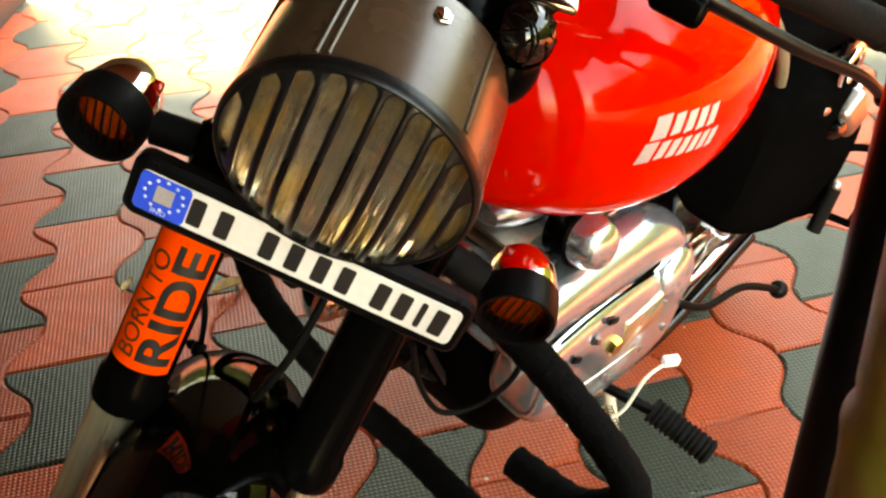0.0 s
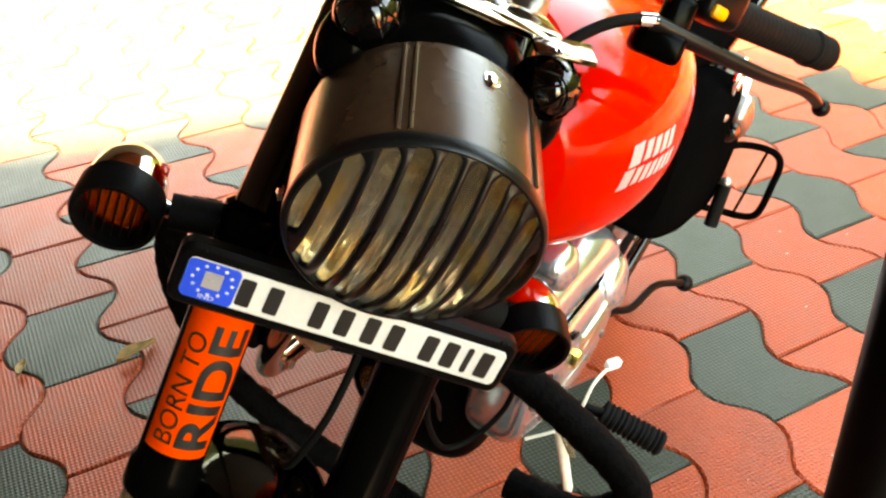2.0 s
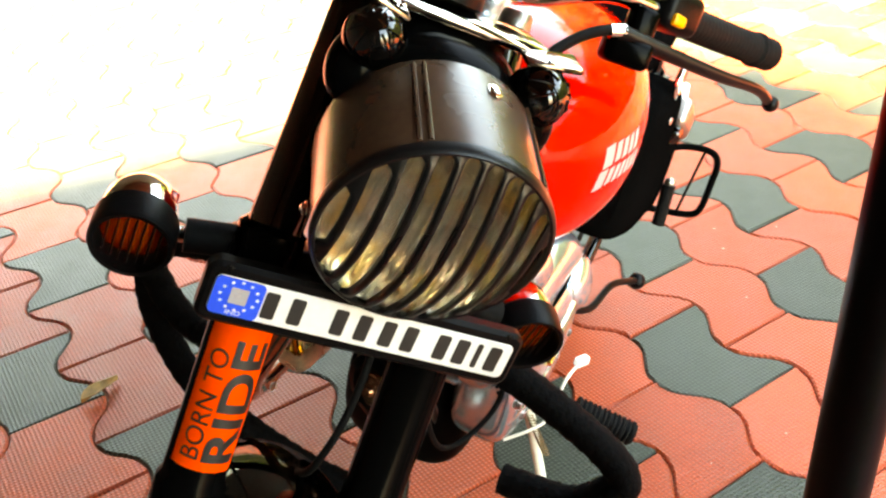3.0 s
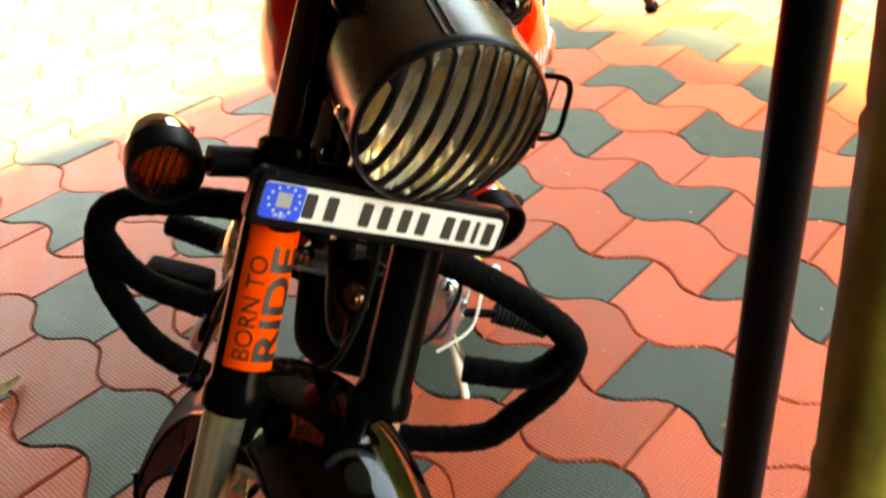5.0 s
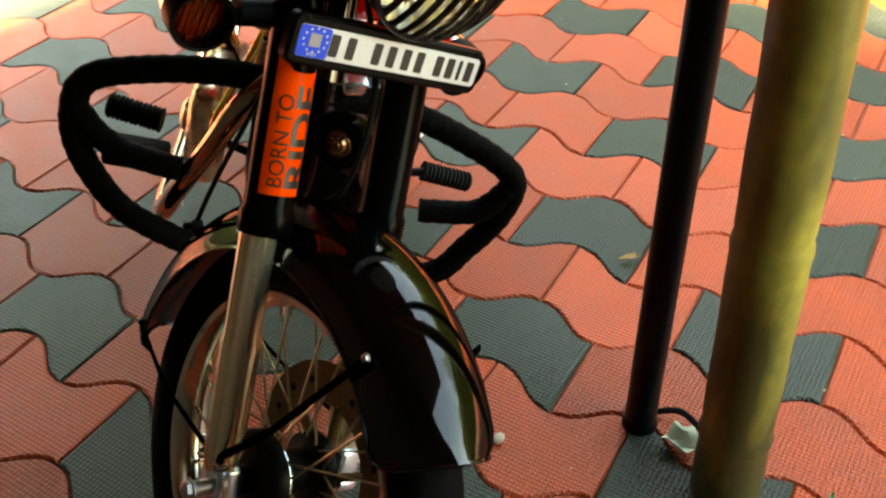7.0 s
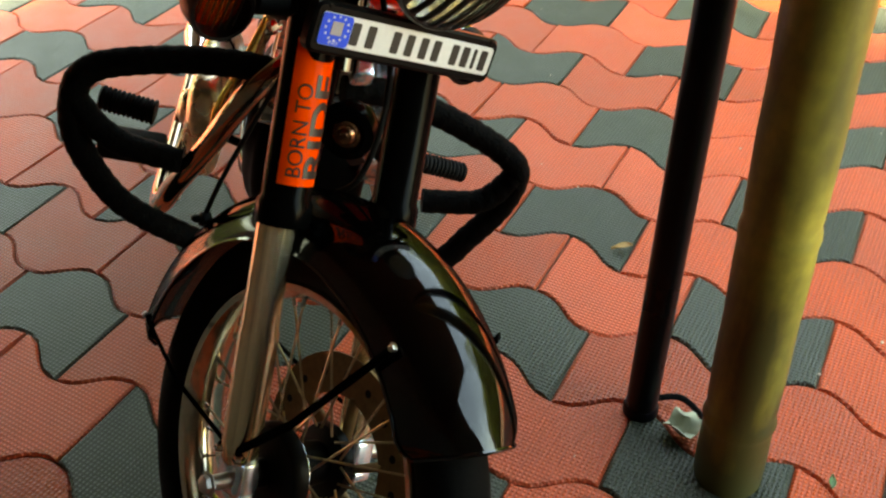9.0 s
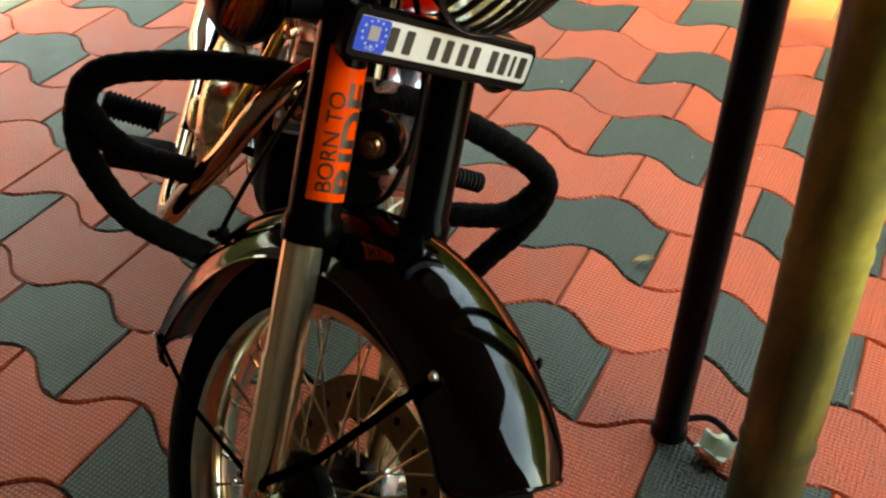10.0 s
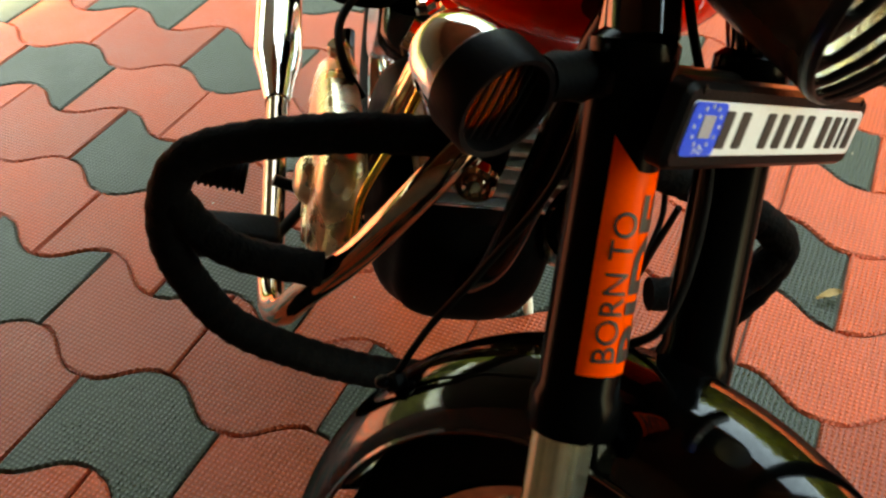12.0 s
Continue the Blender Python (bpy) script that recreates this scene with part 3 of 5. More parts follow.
def vinyl():
    bm = bmesh.new()
    w0, w1, h0, h1 = -0.0348, 0.0335, 0.391, 0.548
    cols = 26
    outer = []
    for k in range(cols + 1):
        x = w0 + (w1 - w0) * k / cols
        outer.append([bm.verts.new((x, h0, 0.0)), bm.verts.new((x, h1 + 0.018 * max(0.0, 1 - k / 8) - 0.006 * math.sin(k / cols * math.pi), 0.0))])
    for a, b in zip(outer, outer[1:]):
        bm.faces.new((a[0], b[0], b[1], a[1]))
    r = bmesh.ops.extrude_face_region(bm, geom=bm.faces[:])
    bmesh.ops.translate(bm, verts=[v for v in r["geom"] if isinstance(v, bmesh.types.BMVert)], vec=(0, 0, 0.0006))
    st = on_fork("sticker", wrapped(bm, STK_R - 0.0005), ORANGE, None, "orange vinyl sticker with black lettering")
    for text, x, y, h, wd, bold in (("BORN TO", -0.0076, 0.402, 0.0182, 0.112, 0.0), ("RIDE", 0.0282, 0.401, 0.0325, 0.126, 0.03)):
        t = lettering(text, h, wd, bold)
        # read upwards
        for v in t.verts:
            v.co = (x - v.co.y, y + v.co.x, 0.0)
        slice_x(t, x - h, x, 14)
        on_fork("sticker_text", wrapped(t, STK_R + 0.0009), PLATE_INK, st, "black words " + text)


vinyl()

# number plate in its frame
PLATE_M = FORKM @ pose(0.056, 0.001, 0.584, 0, 0, 0) @ Matrix.Rotation(radians(12), 4, "Y")


def on_plate(name, bm, mat, parent, label=""):
    return part(name, bm, mat, parent, label, PLATE_M @ to_matrix(((0, 1, 0), (0, 0, 1), (1, 0, 0)), (0, 0, 0)), FOOT)


def rounded(w, h, r, n=6):
    pts = []
    for cx, cy, a0 in ((w / 2 - r, h / 2 - r, 0), (-w / 2 + r, h / 2 - r, 90), (-w / 2 + r, -h / 2 + r, 180), (w / 2 - r, -h / 2 + r, 270)):
        for k in range(n + 1):
            th = radians(a0 + 90 * k / n)
            pts.append((cx + r * math.cos(th), cy + r * math.sin(th)))
    return pts


plate = on_plate("number_plate", plank(rounded(0.306, 0.060, 0.012), 0.016, 0.004), MATT, bike, "long narrow plate in a black plastic frame")
face = plank(rounded(0.288, 0.0375, 0.006), 0.002, 0.0006)
bmesh.ops.translate(face, verts=face.verts, vec=(0, 0.0, 0.0155))
on_plate("plate_face", face, PLATE_WHITE, plate, "white plate face")
blue = plank(rounded(0.044, 0.0365, 0.005), 0.0012, 0.0)
bmesh.ops.translate(blue, verts=blue.verts, vec=(-0.1216, 0.0, 0.0172))
on_plate("plate_band", blue, PLATE_BLUE, plate, "blue band at the plate's end")
sq = block((0.0155, 0.0155, 0.001), 0.0, (-0.1205, 0.0022, 0.0186))
on_plate("plate_square", sq, PLATE_GREY, plate)
for k in range(12):
    th = 2 * math.pi * k / 12
    st = []
    for q in range(10):
        rr = (0.0019, 0.0009)[q % 2]
        st.append((rr * math.sin(q * math.pi / 5), rr * math.cos(q * math.pi / 5)))
    star = plank(st, 0.0007)
    bmesh.ops.translate(star, verts=star.verts, vec=(-0.1205 + 0.0165 * math.cos(th) * 1.0, 0.0022 + 0.0138 * math.sin(th), 0.0183))
    on_plate("star", star, PLATE_WHITE, plate)
ind = lettering("IND", 0.0042, 0.013)
bmesh.ops.translate(ind, verts=ind.verts, vec=(-0.1275, -0.0165, 0.0187))
on_plate("plate_text", ind, PLATE_WHITE, plate)
for x in (-0.090, -0.066, -0.026, -0.003, 0.021, 0.043, 0.076, 0.096, 0.113, 0.130):
    wd = 0.0055 if abs(x - 0.113) < 0.001 else 0.0125
    b = plank(rounded(wd, 0.0265, 0.002, 2), 0.0008)
    bmesh.ops.translate(b, verts=b.verts, vec=(x - 0.002, 0, 0.0175))
    on_plate("plate_bar", b, PLATE_INK, plate)
for x in (-0.135, 0.135):
    on_plate("plate_bolt", bolt((x, 0.0255, 0.0155), (0, 0, 1), 0.003, 0.002), MATT, plate)

# ---- headlamp ----
LAMP_AXIS = Vector((0.85, 0, -0.527)).normalized()
LAMP_UP = Vector((0.527, 0, 0.85)).normalized()
LAMP = FORKM @ to_matrix((LAMP_AXIS, Vector((0, 1, 0)), LAMP_UP), (0.147, 0.002, 0.690))


def on_lamp(name, bm, mat, parent=None, label=""):
    bmesh.ops.scale(bm, verts=bm.verts, vec=(1, 0.955, 0.955))
    return part(name, bm, mat, parent or bike, label, LAMP, FOOT)


lamp = on_lamp("headlamp", lathe([(0.093, -0.115), (0.101, -0.112), (0.1035, -0.10), (0.1045, -0.02), (0.1045, -0.004), (0.1015, -0.004), (0.1005, -0.10), (0.09, -0.112)], 72, "x", True), HOOD, None, "glossy black headlamp shell with a deep hood")
# pressed seam along the shell's top
for side_y, side_z in ((-0.0455, 0.0938), (-0.0535, 0.0894)):
    on_lamp("shell_seam", tube([(-0.105, side_y * 0.99, side_z * 0.985), (-0.05, side_y, side_z), (-0.008, side_y, side_z)], 0.0022, 8), HOOD, lamp)
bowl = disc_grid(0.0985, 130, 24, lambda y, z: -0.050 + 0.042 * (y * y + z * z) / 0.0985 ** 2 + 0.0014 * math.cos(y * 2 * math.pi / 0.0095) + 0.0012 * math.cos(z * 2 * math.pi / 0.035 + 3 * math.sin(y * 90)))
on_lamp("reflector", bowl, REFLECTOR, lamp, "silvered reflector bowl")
# moulded lens: domed, fluted
lens = disc_grid(0.0985, 190, 18, lambda y, z: 0.0255 - 0.0235 * (y * y + z * z) / 0.0985 ** 2 + 0.0007 * math.cos(y * 2 * math.pi / 0.0085))
bmesh.ops.solidify(lens, geom=lens.faces[:], thickness=0.003)
lens_ob = on_lamp("lens", lens, CLEAR, lamp, "clear fluted headlamp glass")
lens_ob.visible_shadow = False
# black grille: a ring and nine bars left between round-ended slots
on_lamp("grille_rim", lathe([(0.0992, 0.003), (0.1000, 0.0055), (0.1022, 0.0058), (0.1046, 0.0035), (0.1056, 0.0), (0.1056, -0.005), (0.1046, -0.006), (0.0985, -0.002)], 72, "x", True), GRILLE, lamp, "black plastic grille ring")
BAR_STEP, BAR_HALF, SLOT_REACH = 0.167 / 8, 0.0031, 0.0995


def slot_half(c, z):
    """Half the width of the slot centred at c, at height z; nothing beyond its round ends."""
    half = BAR_STEP / 2 - BAR_HALF
    reach = math.sqrt(max(0.0, SLOT_REACH ** 2 - c * c))
    d = abs(z) - (reach - half)
    if reach < half or d >= half:
        return 0.0
    return half if d <= 0 else math.sqrt(half * half - d * d)


def grille_bar(k):
    """The solid strip between two slots, following the dome of the glass."""
    bm = bmesh.new()
    y0 = -0.0835 + BAR_STEP * k
    top = math.sqrt(0.1000 ** 2 - max(0.0, abs(y0) - BAR_STEP / 2) ** 2)
    rows = []
    for q in range(97):
        z = top * math.sin(math.pi / 2 * (q / 48 - 1))
        a, b = y0 - BAR_STEP / 2, y0 + BAR_STEP / 2
        row = []
        for j in range(5):
            y = (a + slot_half(a, z)) * (1 - j / 4) + (b - slot_half(b, z)) * j / 4
            pull = min(1.0, 0.1000 / max(1e-6, math.hypot(y, z)))
            y, zz = y * pull, z * pull
            crown = 0.0016 * (1 - (j / 2 - 1) ** 2)
            row.append(bm.verts.new((0.0045 + crown + 0.030 * (1 - (zz * zz + y * y) / 0.0985 ** 2), y, zz)))
        rows.append(row)
    for r0, r1 in zip(rows, rows[1:]):
        for j in range(4):
            bm.faces.new((r0[j], r0[j + 1], r1[j + 1], r1[j]))
    bmesh.ops.remove_doubles(bm, verts=bm.verts, dist=1e-5)
    bmesh.ops.recalc_face_normals(bm, faces=bm.faces[:])
    r = bmesh.ops.extrude_face_region(bm, geom=bm.faces[:])
    bmesh.ops.translate(bm, verts=[v for v in r["geom"] if isinstance(v, bmesh.types.BMVert)], vec=(-0.005, 0, 0))
    return bm


for k in range(9):
    on_lamp("grille_bar", grille_bar(k), GRILLE, lamp)
on_lamp("shell_seam", tube([(-0.105, 0.062, 0.0832), (-0.05, 0.0625, 0.084), (-0.008, 0.063, 0.0842)], 0.0022, 8), HOOD, lamp)
on_lamp("shell_screw", bolt((-0.085, 0.016, 0.1030), (0, 0.15, 1), 0.006, 0.004), CHROME, lamp)
for sgn in (-1, 1):
    on_lamp("lamp_bolt", bolt((-0.03, sgn * 0.101, -0.035), (0.2, sgn, -0.3), 0.006, 0.006), CHROME, lamp)

# casquette behind the lamp, joined to both fork tubes
on_fork("nacelle", loft(smooth_sections([(0.085, 0, 0.068, 0.715, 0.81), (0.07, 0, 0.082, 0.68, 0.838), (0.03, 0, 0.084, 0.67, 0.862), (-0.02, 0, 0.082, 0.69, 0.872), (-0.07, 0, 0.075, 0.72, 0.872), (-0.10, 0, 0.04, 0.77, 0.85)], 4), 36, 2.6), GLOSS, None, "gloss black headlamp nacelle")
for sgn in (-1, 1):
    pod = on_fork("pilot_lamp", aim(lathe([(0.0, 0.024), (0.010, 0.0225), (0.018, 0.017), (0.0235, 0.008), (0.025, 0.0), (0.024, -0.022), (0.0, -0.022)], 32), (0.078, sgn * 0.080, 0.828), (0.8, sgn * 0.3, 0.35)), BLACK, None, "black capped pilot lamp beside the headlamp")
    for k in range(9):
        th = 2 * math.pi * k / 9
        rib = tube([(0.010 * math.cos(th), 0.010 * math.sin(th), 0.0230), (0.0185 * math.cos(th), 0.0185 * math.sin(th), 0.0170), (0.0250 * math.cos(th), 0.0250 * math.sin(th), 0.003)], 0.0013, 6)
        on_fork("lamp_rib", aim(rib, (0.078, sgn * 0.080, 0.828), (0.8, sgn * 0.3, 0.35)), BLACK, pod)
    on_fork("pilot_hood", aim(lathe([(0.0262, 0.004), (0.0275, 0.0), (0.0275, -0.018), (0.026, -0.02), (0.0255, -0.016), (0.0255, 0.002)], 32, "z", True), (0.078, sgn * 0.080, 0.828), (0.8, sgn * 0.3, 0.35)), GLOSS, pod)
    on_fork("pilot_boot", ball(0.028, (0.056, sgn * 0.082, 0.798), (1, 0.95, 1.25), 20, 14), GLOSS, pod)
    on_fork("pilot_bracket", block((0.034, 0.052, 0.006), 0.002, (0.066, sgn * 0.082, 0.859), 2, (sgn * 12, 20, 0)), SMOKED, pod, "bronze-toned bracket")
    on_fork("pilot_screw", bolt((0.094, sgn * 0.07, 0.856), (0.4, 0, 1), 0.0035, 0.003), CHROME, pod)

# instrument panel and handlebar
dash = on_fork("dash_panel", block((0.13, 0.17, 0.014), 0.006, (-0.01, 0.0, 0.873), 2, (0, 10, 0)), CHROME, None, "chromed top yoke and dash panel")
on_fork("speedometer", lathe([(0, 0.03), (0.036, 0.03), (0.04, 0.026), (0.042, 0.0), (0, 0.0)], 36), MATT, dash, "round black speedometer").data.transform(Matrix.Translation(FORKM.to_3x3() @ Vector((0.01, -0.02, 0.878))))
on_fork("ignition_switch", lathe([(0, 0.014), (0.013, 0.014), (0.015, 0.010), (0.016, 0), (0, 0)], 24), STEEL, dash).data.transform(Matrix.Translation(FORKM.to_3x3() @ Vector((0.02, 0.055, 0.878))))
BARPTS = [(-0.045, 0.0, 0.915), (-0.045, 0.08, 0.915), (-0.04, 0.13, 0.935), (-0.045, 0.18, 0.950), (-0.075, 0.27, 0.953), (-0.115, 0.36, 0.959), (-0.150, 0.445, 0.965)]
path = [(p, -n, h) for p, n, h in BARPTS[:0:-1]] + BARPTS
bars = on_fork("handlebar", tube(curve_points(path, 6), 0.0112, 16), CHROME, None, "chrome tubular handlebar")
for n in (-0.05, 0.05):
    on_fork("bar_clamp", block((0.04, 0.028, 0.05), 0.008, (-0.045, n, 0.905)), ALLOY, bars)
for sgn in (-1, 1):
    def side(pts):
        return [(p, sgn * n, h) for p, n, h in pts]
    g = curve_points(side([(-0.078, 0.278, 0.9535), (-0.115, 0.36, 0.959), (-0.150, 0.444, 0.965)]), 12)
    on_fork("grip", tube(resample(g, 0.003), lambda t: 0.0182 + 0.0005 * math.cos(t * 150) + (0.0025 if 0.80 < t < 0.84 else 0) + (0.0012 if t > 0.84 else 0), 18), RUBBER, bars, "black rubber grip")
    sw = block((0.050, 0.058, 0.044), 0.011, (-0.070, sgn * 0.252, 0.957), 3, (0, 0, sgn * 18))
    on_fork("switch_housing", sw, MATT, bars, "black switch housing")
    on_fork("switch_button", block((0.013, 0.021, 0.013), 0.004, (-0.046, sgn * 0.250, 0.947), 2, (0, 0, sgn * 22)), YELLOW, bars, "yellow switch button")
    lever = curve_points(side([(-0.022, 0.180, 0.912), (-0.028, 0.235, 0.911), (-0.043, 0.32, 0.911), (-0.068, 0.39, 0.915), (-0.092, 0.43, 0.908)]), 6)
    lv = on_fork("lever", tube(lever, lambda t: 0.0105 - 0.005 * t, 12, flat=0.7), GRILLE, bars, "black hand lever with a ball end")
    on_fork("lever_ball", ball(0.0098, side([(-0.0935, 0.433, 0.908)])[0]), MATT, lv)
    on_fork("lever_perch", join(block((0.036, 0.050, 0.030), 0.008, side([(-0.034, 0.200, 0.898)])[0], 3, (0, 0, -sgn * 10)), block((0.026, 0.030, 0.045), 0.008, side([(-0.045, 0.212, 0.926)])[0], 3)), GLOSS, bars, "black lever perch")
    on_fork("mirror_boss", block((0.022, 0.022, 0.03), 0.006, side([(-0.052, 0.222, 0.975)])[0], 2), MATT, bars)
on_fork("clutch_cable", tube(curve_points([(-0.020, 0.172, 0.912), (-0.016, 0.155, 0.905), (-0.010, 0.132, 0.890), (0.0, 0.107, 0.866), (0.005, 0.095, 0.84), (-0.03, 0.07, 0.78), (-0.08, 0.05, 0.72)], 8), 0.0056, 12), RUBBER, bars, "grey-black clutch cable")
on_fork("cable_ferrule", bar((-0.020, 0.168, 0.910), (-0.021, 0.184, 0.915), 0.0075, 12), CHROME, bars)

# turn signals
for sgn in (-1, 1):
    c = Vector((-0.038, sgn * 0.208, 0.588))
    d = Vector((0.87, sgn * 0.06, -0.45)).normalized()
    ts = on_fork("turn_signal", aim(lathe([(0.0335, 0.024), (0.0375, 0.025), (0.0395, 0.021), (0.0395, -0.008), (0.036, -0.012), (0.034, -0.006), (0.0325, 0.0)], 44, "z", True), c, d), MATT, None, "round turn signal with a black visor ring")
    on_fork("signal_body", aim(lathe([(0.036, -0.006), (0.0365, -0.018), (0.034, -0.036), (0.027, -0.052), (0.016, -0.061), (0, -0.064)], 40), c, d), CHROME, ts, "chrome bullet body")
    on_fork("signal_lens", aim(lathe([(0, 0.012), (0.015, 0.0105), (0.026, 0.006), (0.0325, 0.0), (0.0325, -0.004), (0, -0.004)], 40), c, d), AMBER, ts, "amber lens")
    for k in range(7):
        y = -0.024 + 0.008 * k
        h = math.sqrt(0.031 ** 2 - y * y)
        on_fork("signal_slat", aim(bar((y, -h, 0.014), (y, h, 0.014), 0.0011, 6), c, d), MATT, ts)
    on_fork("signal_stem", bar(c + Vector((-0.02, -sgn * 0.03, 0.0)), (-0.03, sgn * 0.135, 0.60), 0.0085, 14), CHROME, ts, "chrome stem")
    on_fork("stem_rubber", bar((-0.028, sgn * 0.165, 0.597), (-0.025, sgn * 0.11, 0.605), 0.0165, 18), RUBBER, ts)
    on_fork("reflector_tab", block((0.012, 0.012, 0.02), 0.003, c + Vector((-0.022, -sgn * 0.026, 0.03))), RED_LENS, ts)

# ---- frame, tank, engine ----
TANK_SECTIONS = [(0.075, 0.012, 0.05, 0.84, 0.94), (0.055, 0.012, 0.105, 0.80, 0.98), (0.0, 0.012, 0.160, 0.765, 1.012), (-0.08, 0.012, 0.191, 0.734, 1.028), (-0.18, 0.012, 0.199, 0.715, 1.022), (-0.29, 0.012, 0.184, 0.715, 1.0), (-0.40, 0.012, 0.150, 0.725, 0.96), (-0.50, 0.012, 0.104, 0.75, 0.91), (-0.535, 0.012, 0.06, 0.78, 0.875)]
tank = on_body("fuel_tank", loft(smooth_sections(TANK_SECTIONS, 5), 44, 2.3), RED, None, "glossy red teardrop fuel tank")
on_body("filler_cap", lathe([(0, 1.032), (0.02, 1.031), (0.03, 1.024), (0.032, 1.0), (0.0, 0.995)], 32), CHROME, tank, "chrome filler cap").data.transform(Matrix.Translation(fwd * -0.18 + up * 0.015))


def tank_side(f, u):
    """The tank's left surface at a place."""
    secs = smooth_sections(TANK_SECTIONS, 5)
    for a, b in zip(secs, secs[1:]):
        if b[0] <= f <= a[0]:
            t = (f - a[0]) / (b[0] - a[0])
            hw, zb, zt = (a[k] + (b[k] - a[k]) * t for k in (2, 3, 4))
            q = min(0.999, abs((u - (zb + zt) / 2) / ((zt - zb) / 2)))
            return a[1] + hw * (1 - q ** 2.3) ** (1 / 2.3)
    return 0.1


def badge_piece(f0, f1, u0, u1, slant=0.008):
    bm = bmesh.new()
    rows = []
    for i in range(5):
        t = i / 4
        rows.append([])
        for k in range(4):
            h = k / 3
            f, u = f0 + (f1 - f0) * t - slant * h, u0 + (u1 - u0) * h
            rows[-1].append(bm.verts.new((f, tank_side(f, u) + 0.0012, u)))
    for a, b in zip(rows, rows[1:]):
        for k in range(3):
            bm.faces.new((a[k], a[k + 1], b[k + 1], b[k]))
    bmesh.ops.solidify(bm, geom=bm.faces[:], thickness=0.0008)
    return bm


for row, (n, wd, f_a, u_a, tall) in enumerate(((5, 0.0195, -0.056, 0.911, 0.021), (7, 0.0165, -0.044, 0.886, 0.0195))):
    for k in range(n):
        f0 = f_a - k * wd
        u0 = u_a - 0.14 * k * wd
        first = 0.006 if k == 0 else 0.0
        on_body("badge_mark", badge_piece(f0 + first, f0 - wd * 0.72, u0 - first * 0.5, u0 + tall), WHITE, tank, "white brand mark drawn as plain bars" if k == 0 else "")
frame_ob = on_body("frame", tube(curve_points([(0.14, 0, 0.90), (0.10, 0, 0.80), (0.05, 0, 0.60), (0.015, 0, 0.49), (-0.035, 0, 0.415), (-0.10, 0, 0.34)], 8), 0.019, 16), GLOSS, None, "black tubular frame")
on_body("head_tube", bar((0.115, 0, 0.97), (0.215, 0, 0.775), 0.032, 24), BLACK, frame_ob)
on_body("top_tube", tube(curve_points([(0.13, 0, 0.86), (-0.2, 0, 0.78), (-0.5, 0, 0.74), (-0.75, 0, 0.70)], 6), 0.018, 14), BLACK, frame_ob)
for sgn in (-1, 1):
    on_body("lower_rail", tube(curve_points([(-0.24, sgn * 0.09, 0.27), (-0.36, sgn * 0.11, 0.22), (-0.55, sgn * 0.12, 0.22), (-0.80, sgn * 0.12, 0.32)], 6), 0.014, 12), BLACK, frame_ob)
    on_body("seat_rail", tube(curve_points([(-0.45, sgn * 0.06, 0.74), (-0.7, sgn * 0.11, 0.70), (-1.15, sgn * 0.12, 0.76)], 6), 0.012, 12), BLACK, frame_ob)
    shock = on_body("shock_absorber", join(bar((-0.80, sgn * 0.125, 0.74), (-0.86, sgn * 0.12, 0.37), 0.012, 16), bar((-0.805, sgn * 0.125, 0.71), (-0.822, sgn * 0.123, 0.62), 0.019, 20)), BLACK, frame_ob, "black shock absorber with a coil spring")
    helix = [Vector((-0.822 - 0.03 * s + 0.024 * math.cos(s * 62), sgn * 0.123 + 0.024 * math.sin(s * 62), 0.62 - 0.19 * s)) for s in np.linspace(0, 1, 160)]
    on_body("shock_spring", tube(helix, 0.0045, 8), GLOSS, shock, "black coil spring")


def crash_bar():
    main = []
    right = [(0.03, 0.03, 0.640), (0.015, 0.10, 0.646), (0.01, 0.20, 0.636), (0.01, 0.305, 0.610), (0.01, 0.352, 0.585), (0.01, 0.371, 0.545), (0.01, 0.371, 0.480), (0.01, 0.345, 0.415), (0.01, 0.29, 0.345), (0.005, 0.20, 0.297), (-0.01, 0.10, 0.255), (-0.02, 0.03, 0.243), (-0.02, -0.01, 0.243)]
    left_side = [(0.03, 0.03, 0.645), (0.015, 0.10, 0.643), (0.01, 0.18, 0.623), (0.01, 0.24, 0.603), (0.01, 0.305, 0.575), (0.01, 0.341, 0.548), (0.01, 0.349, 0.515), (0.01, 0.336, 0.455), (0.01, 0.300, 0.385), (0.01, 0.258, 0.320), (0.0, 0.16, 0.270), (-0.01, 0.10, 0.252), (-0.02, 0.03, 0.243), (-0.02, -0.01, 0.243)]
    for sgn in (-1, 1):
        pts = [(p, sgn * q, h) for p, q, h in (left_side if sgn > 0 else right)]
        main.append(tube(resample(curve_points(pts, 10), 0.0035), 0.0218, 16, wrap=(0.0006, 0.9)))
    g = on_body("crash_bar", join(*main), ROPE, None, "crash bar wound with black rope")
    for sgn in (-1, 1):
        pts = [(0.012, sgn * (0.346 if sgn > 0 else 0.368), 0.535), (0.016, sgn * (0.322 if sgn > 0 else 0.335), 0.495), (0.02, sgn * 0.29, 0.470), (0.02, sgn * 0.225, 0.458), (0.02, sgn * 0.20, 0.455)]
        on_body("highway_peg", tube(resample(curve_points(pts, 10), 0.0035), 0.0208, 16, wrap=(0.0006, 0.9)), ROPE, g, "rope-wound foot bar")


crash_bar()

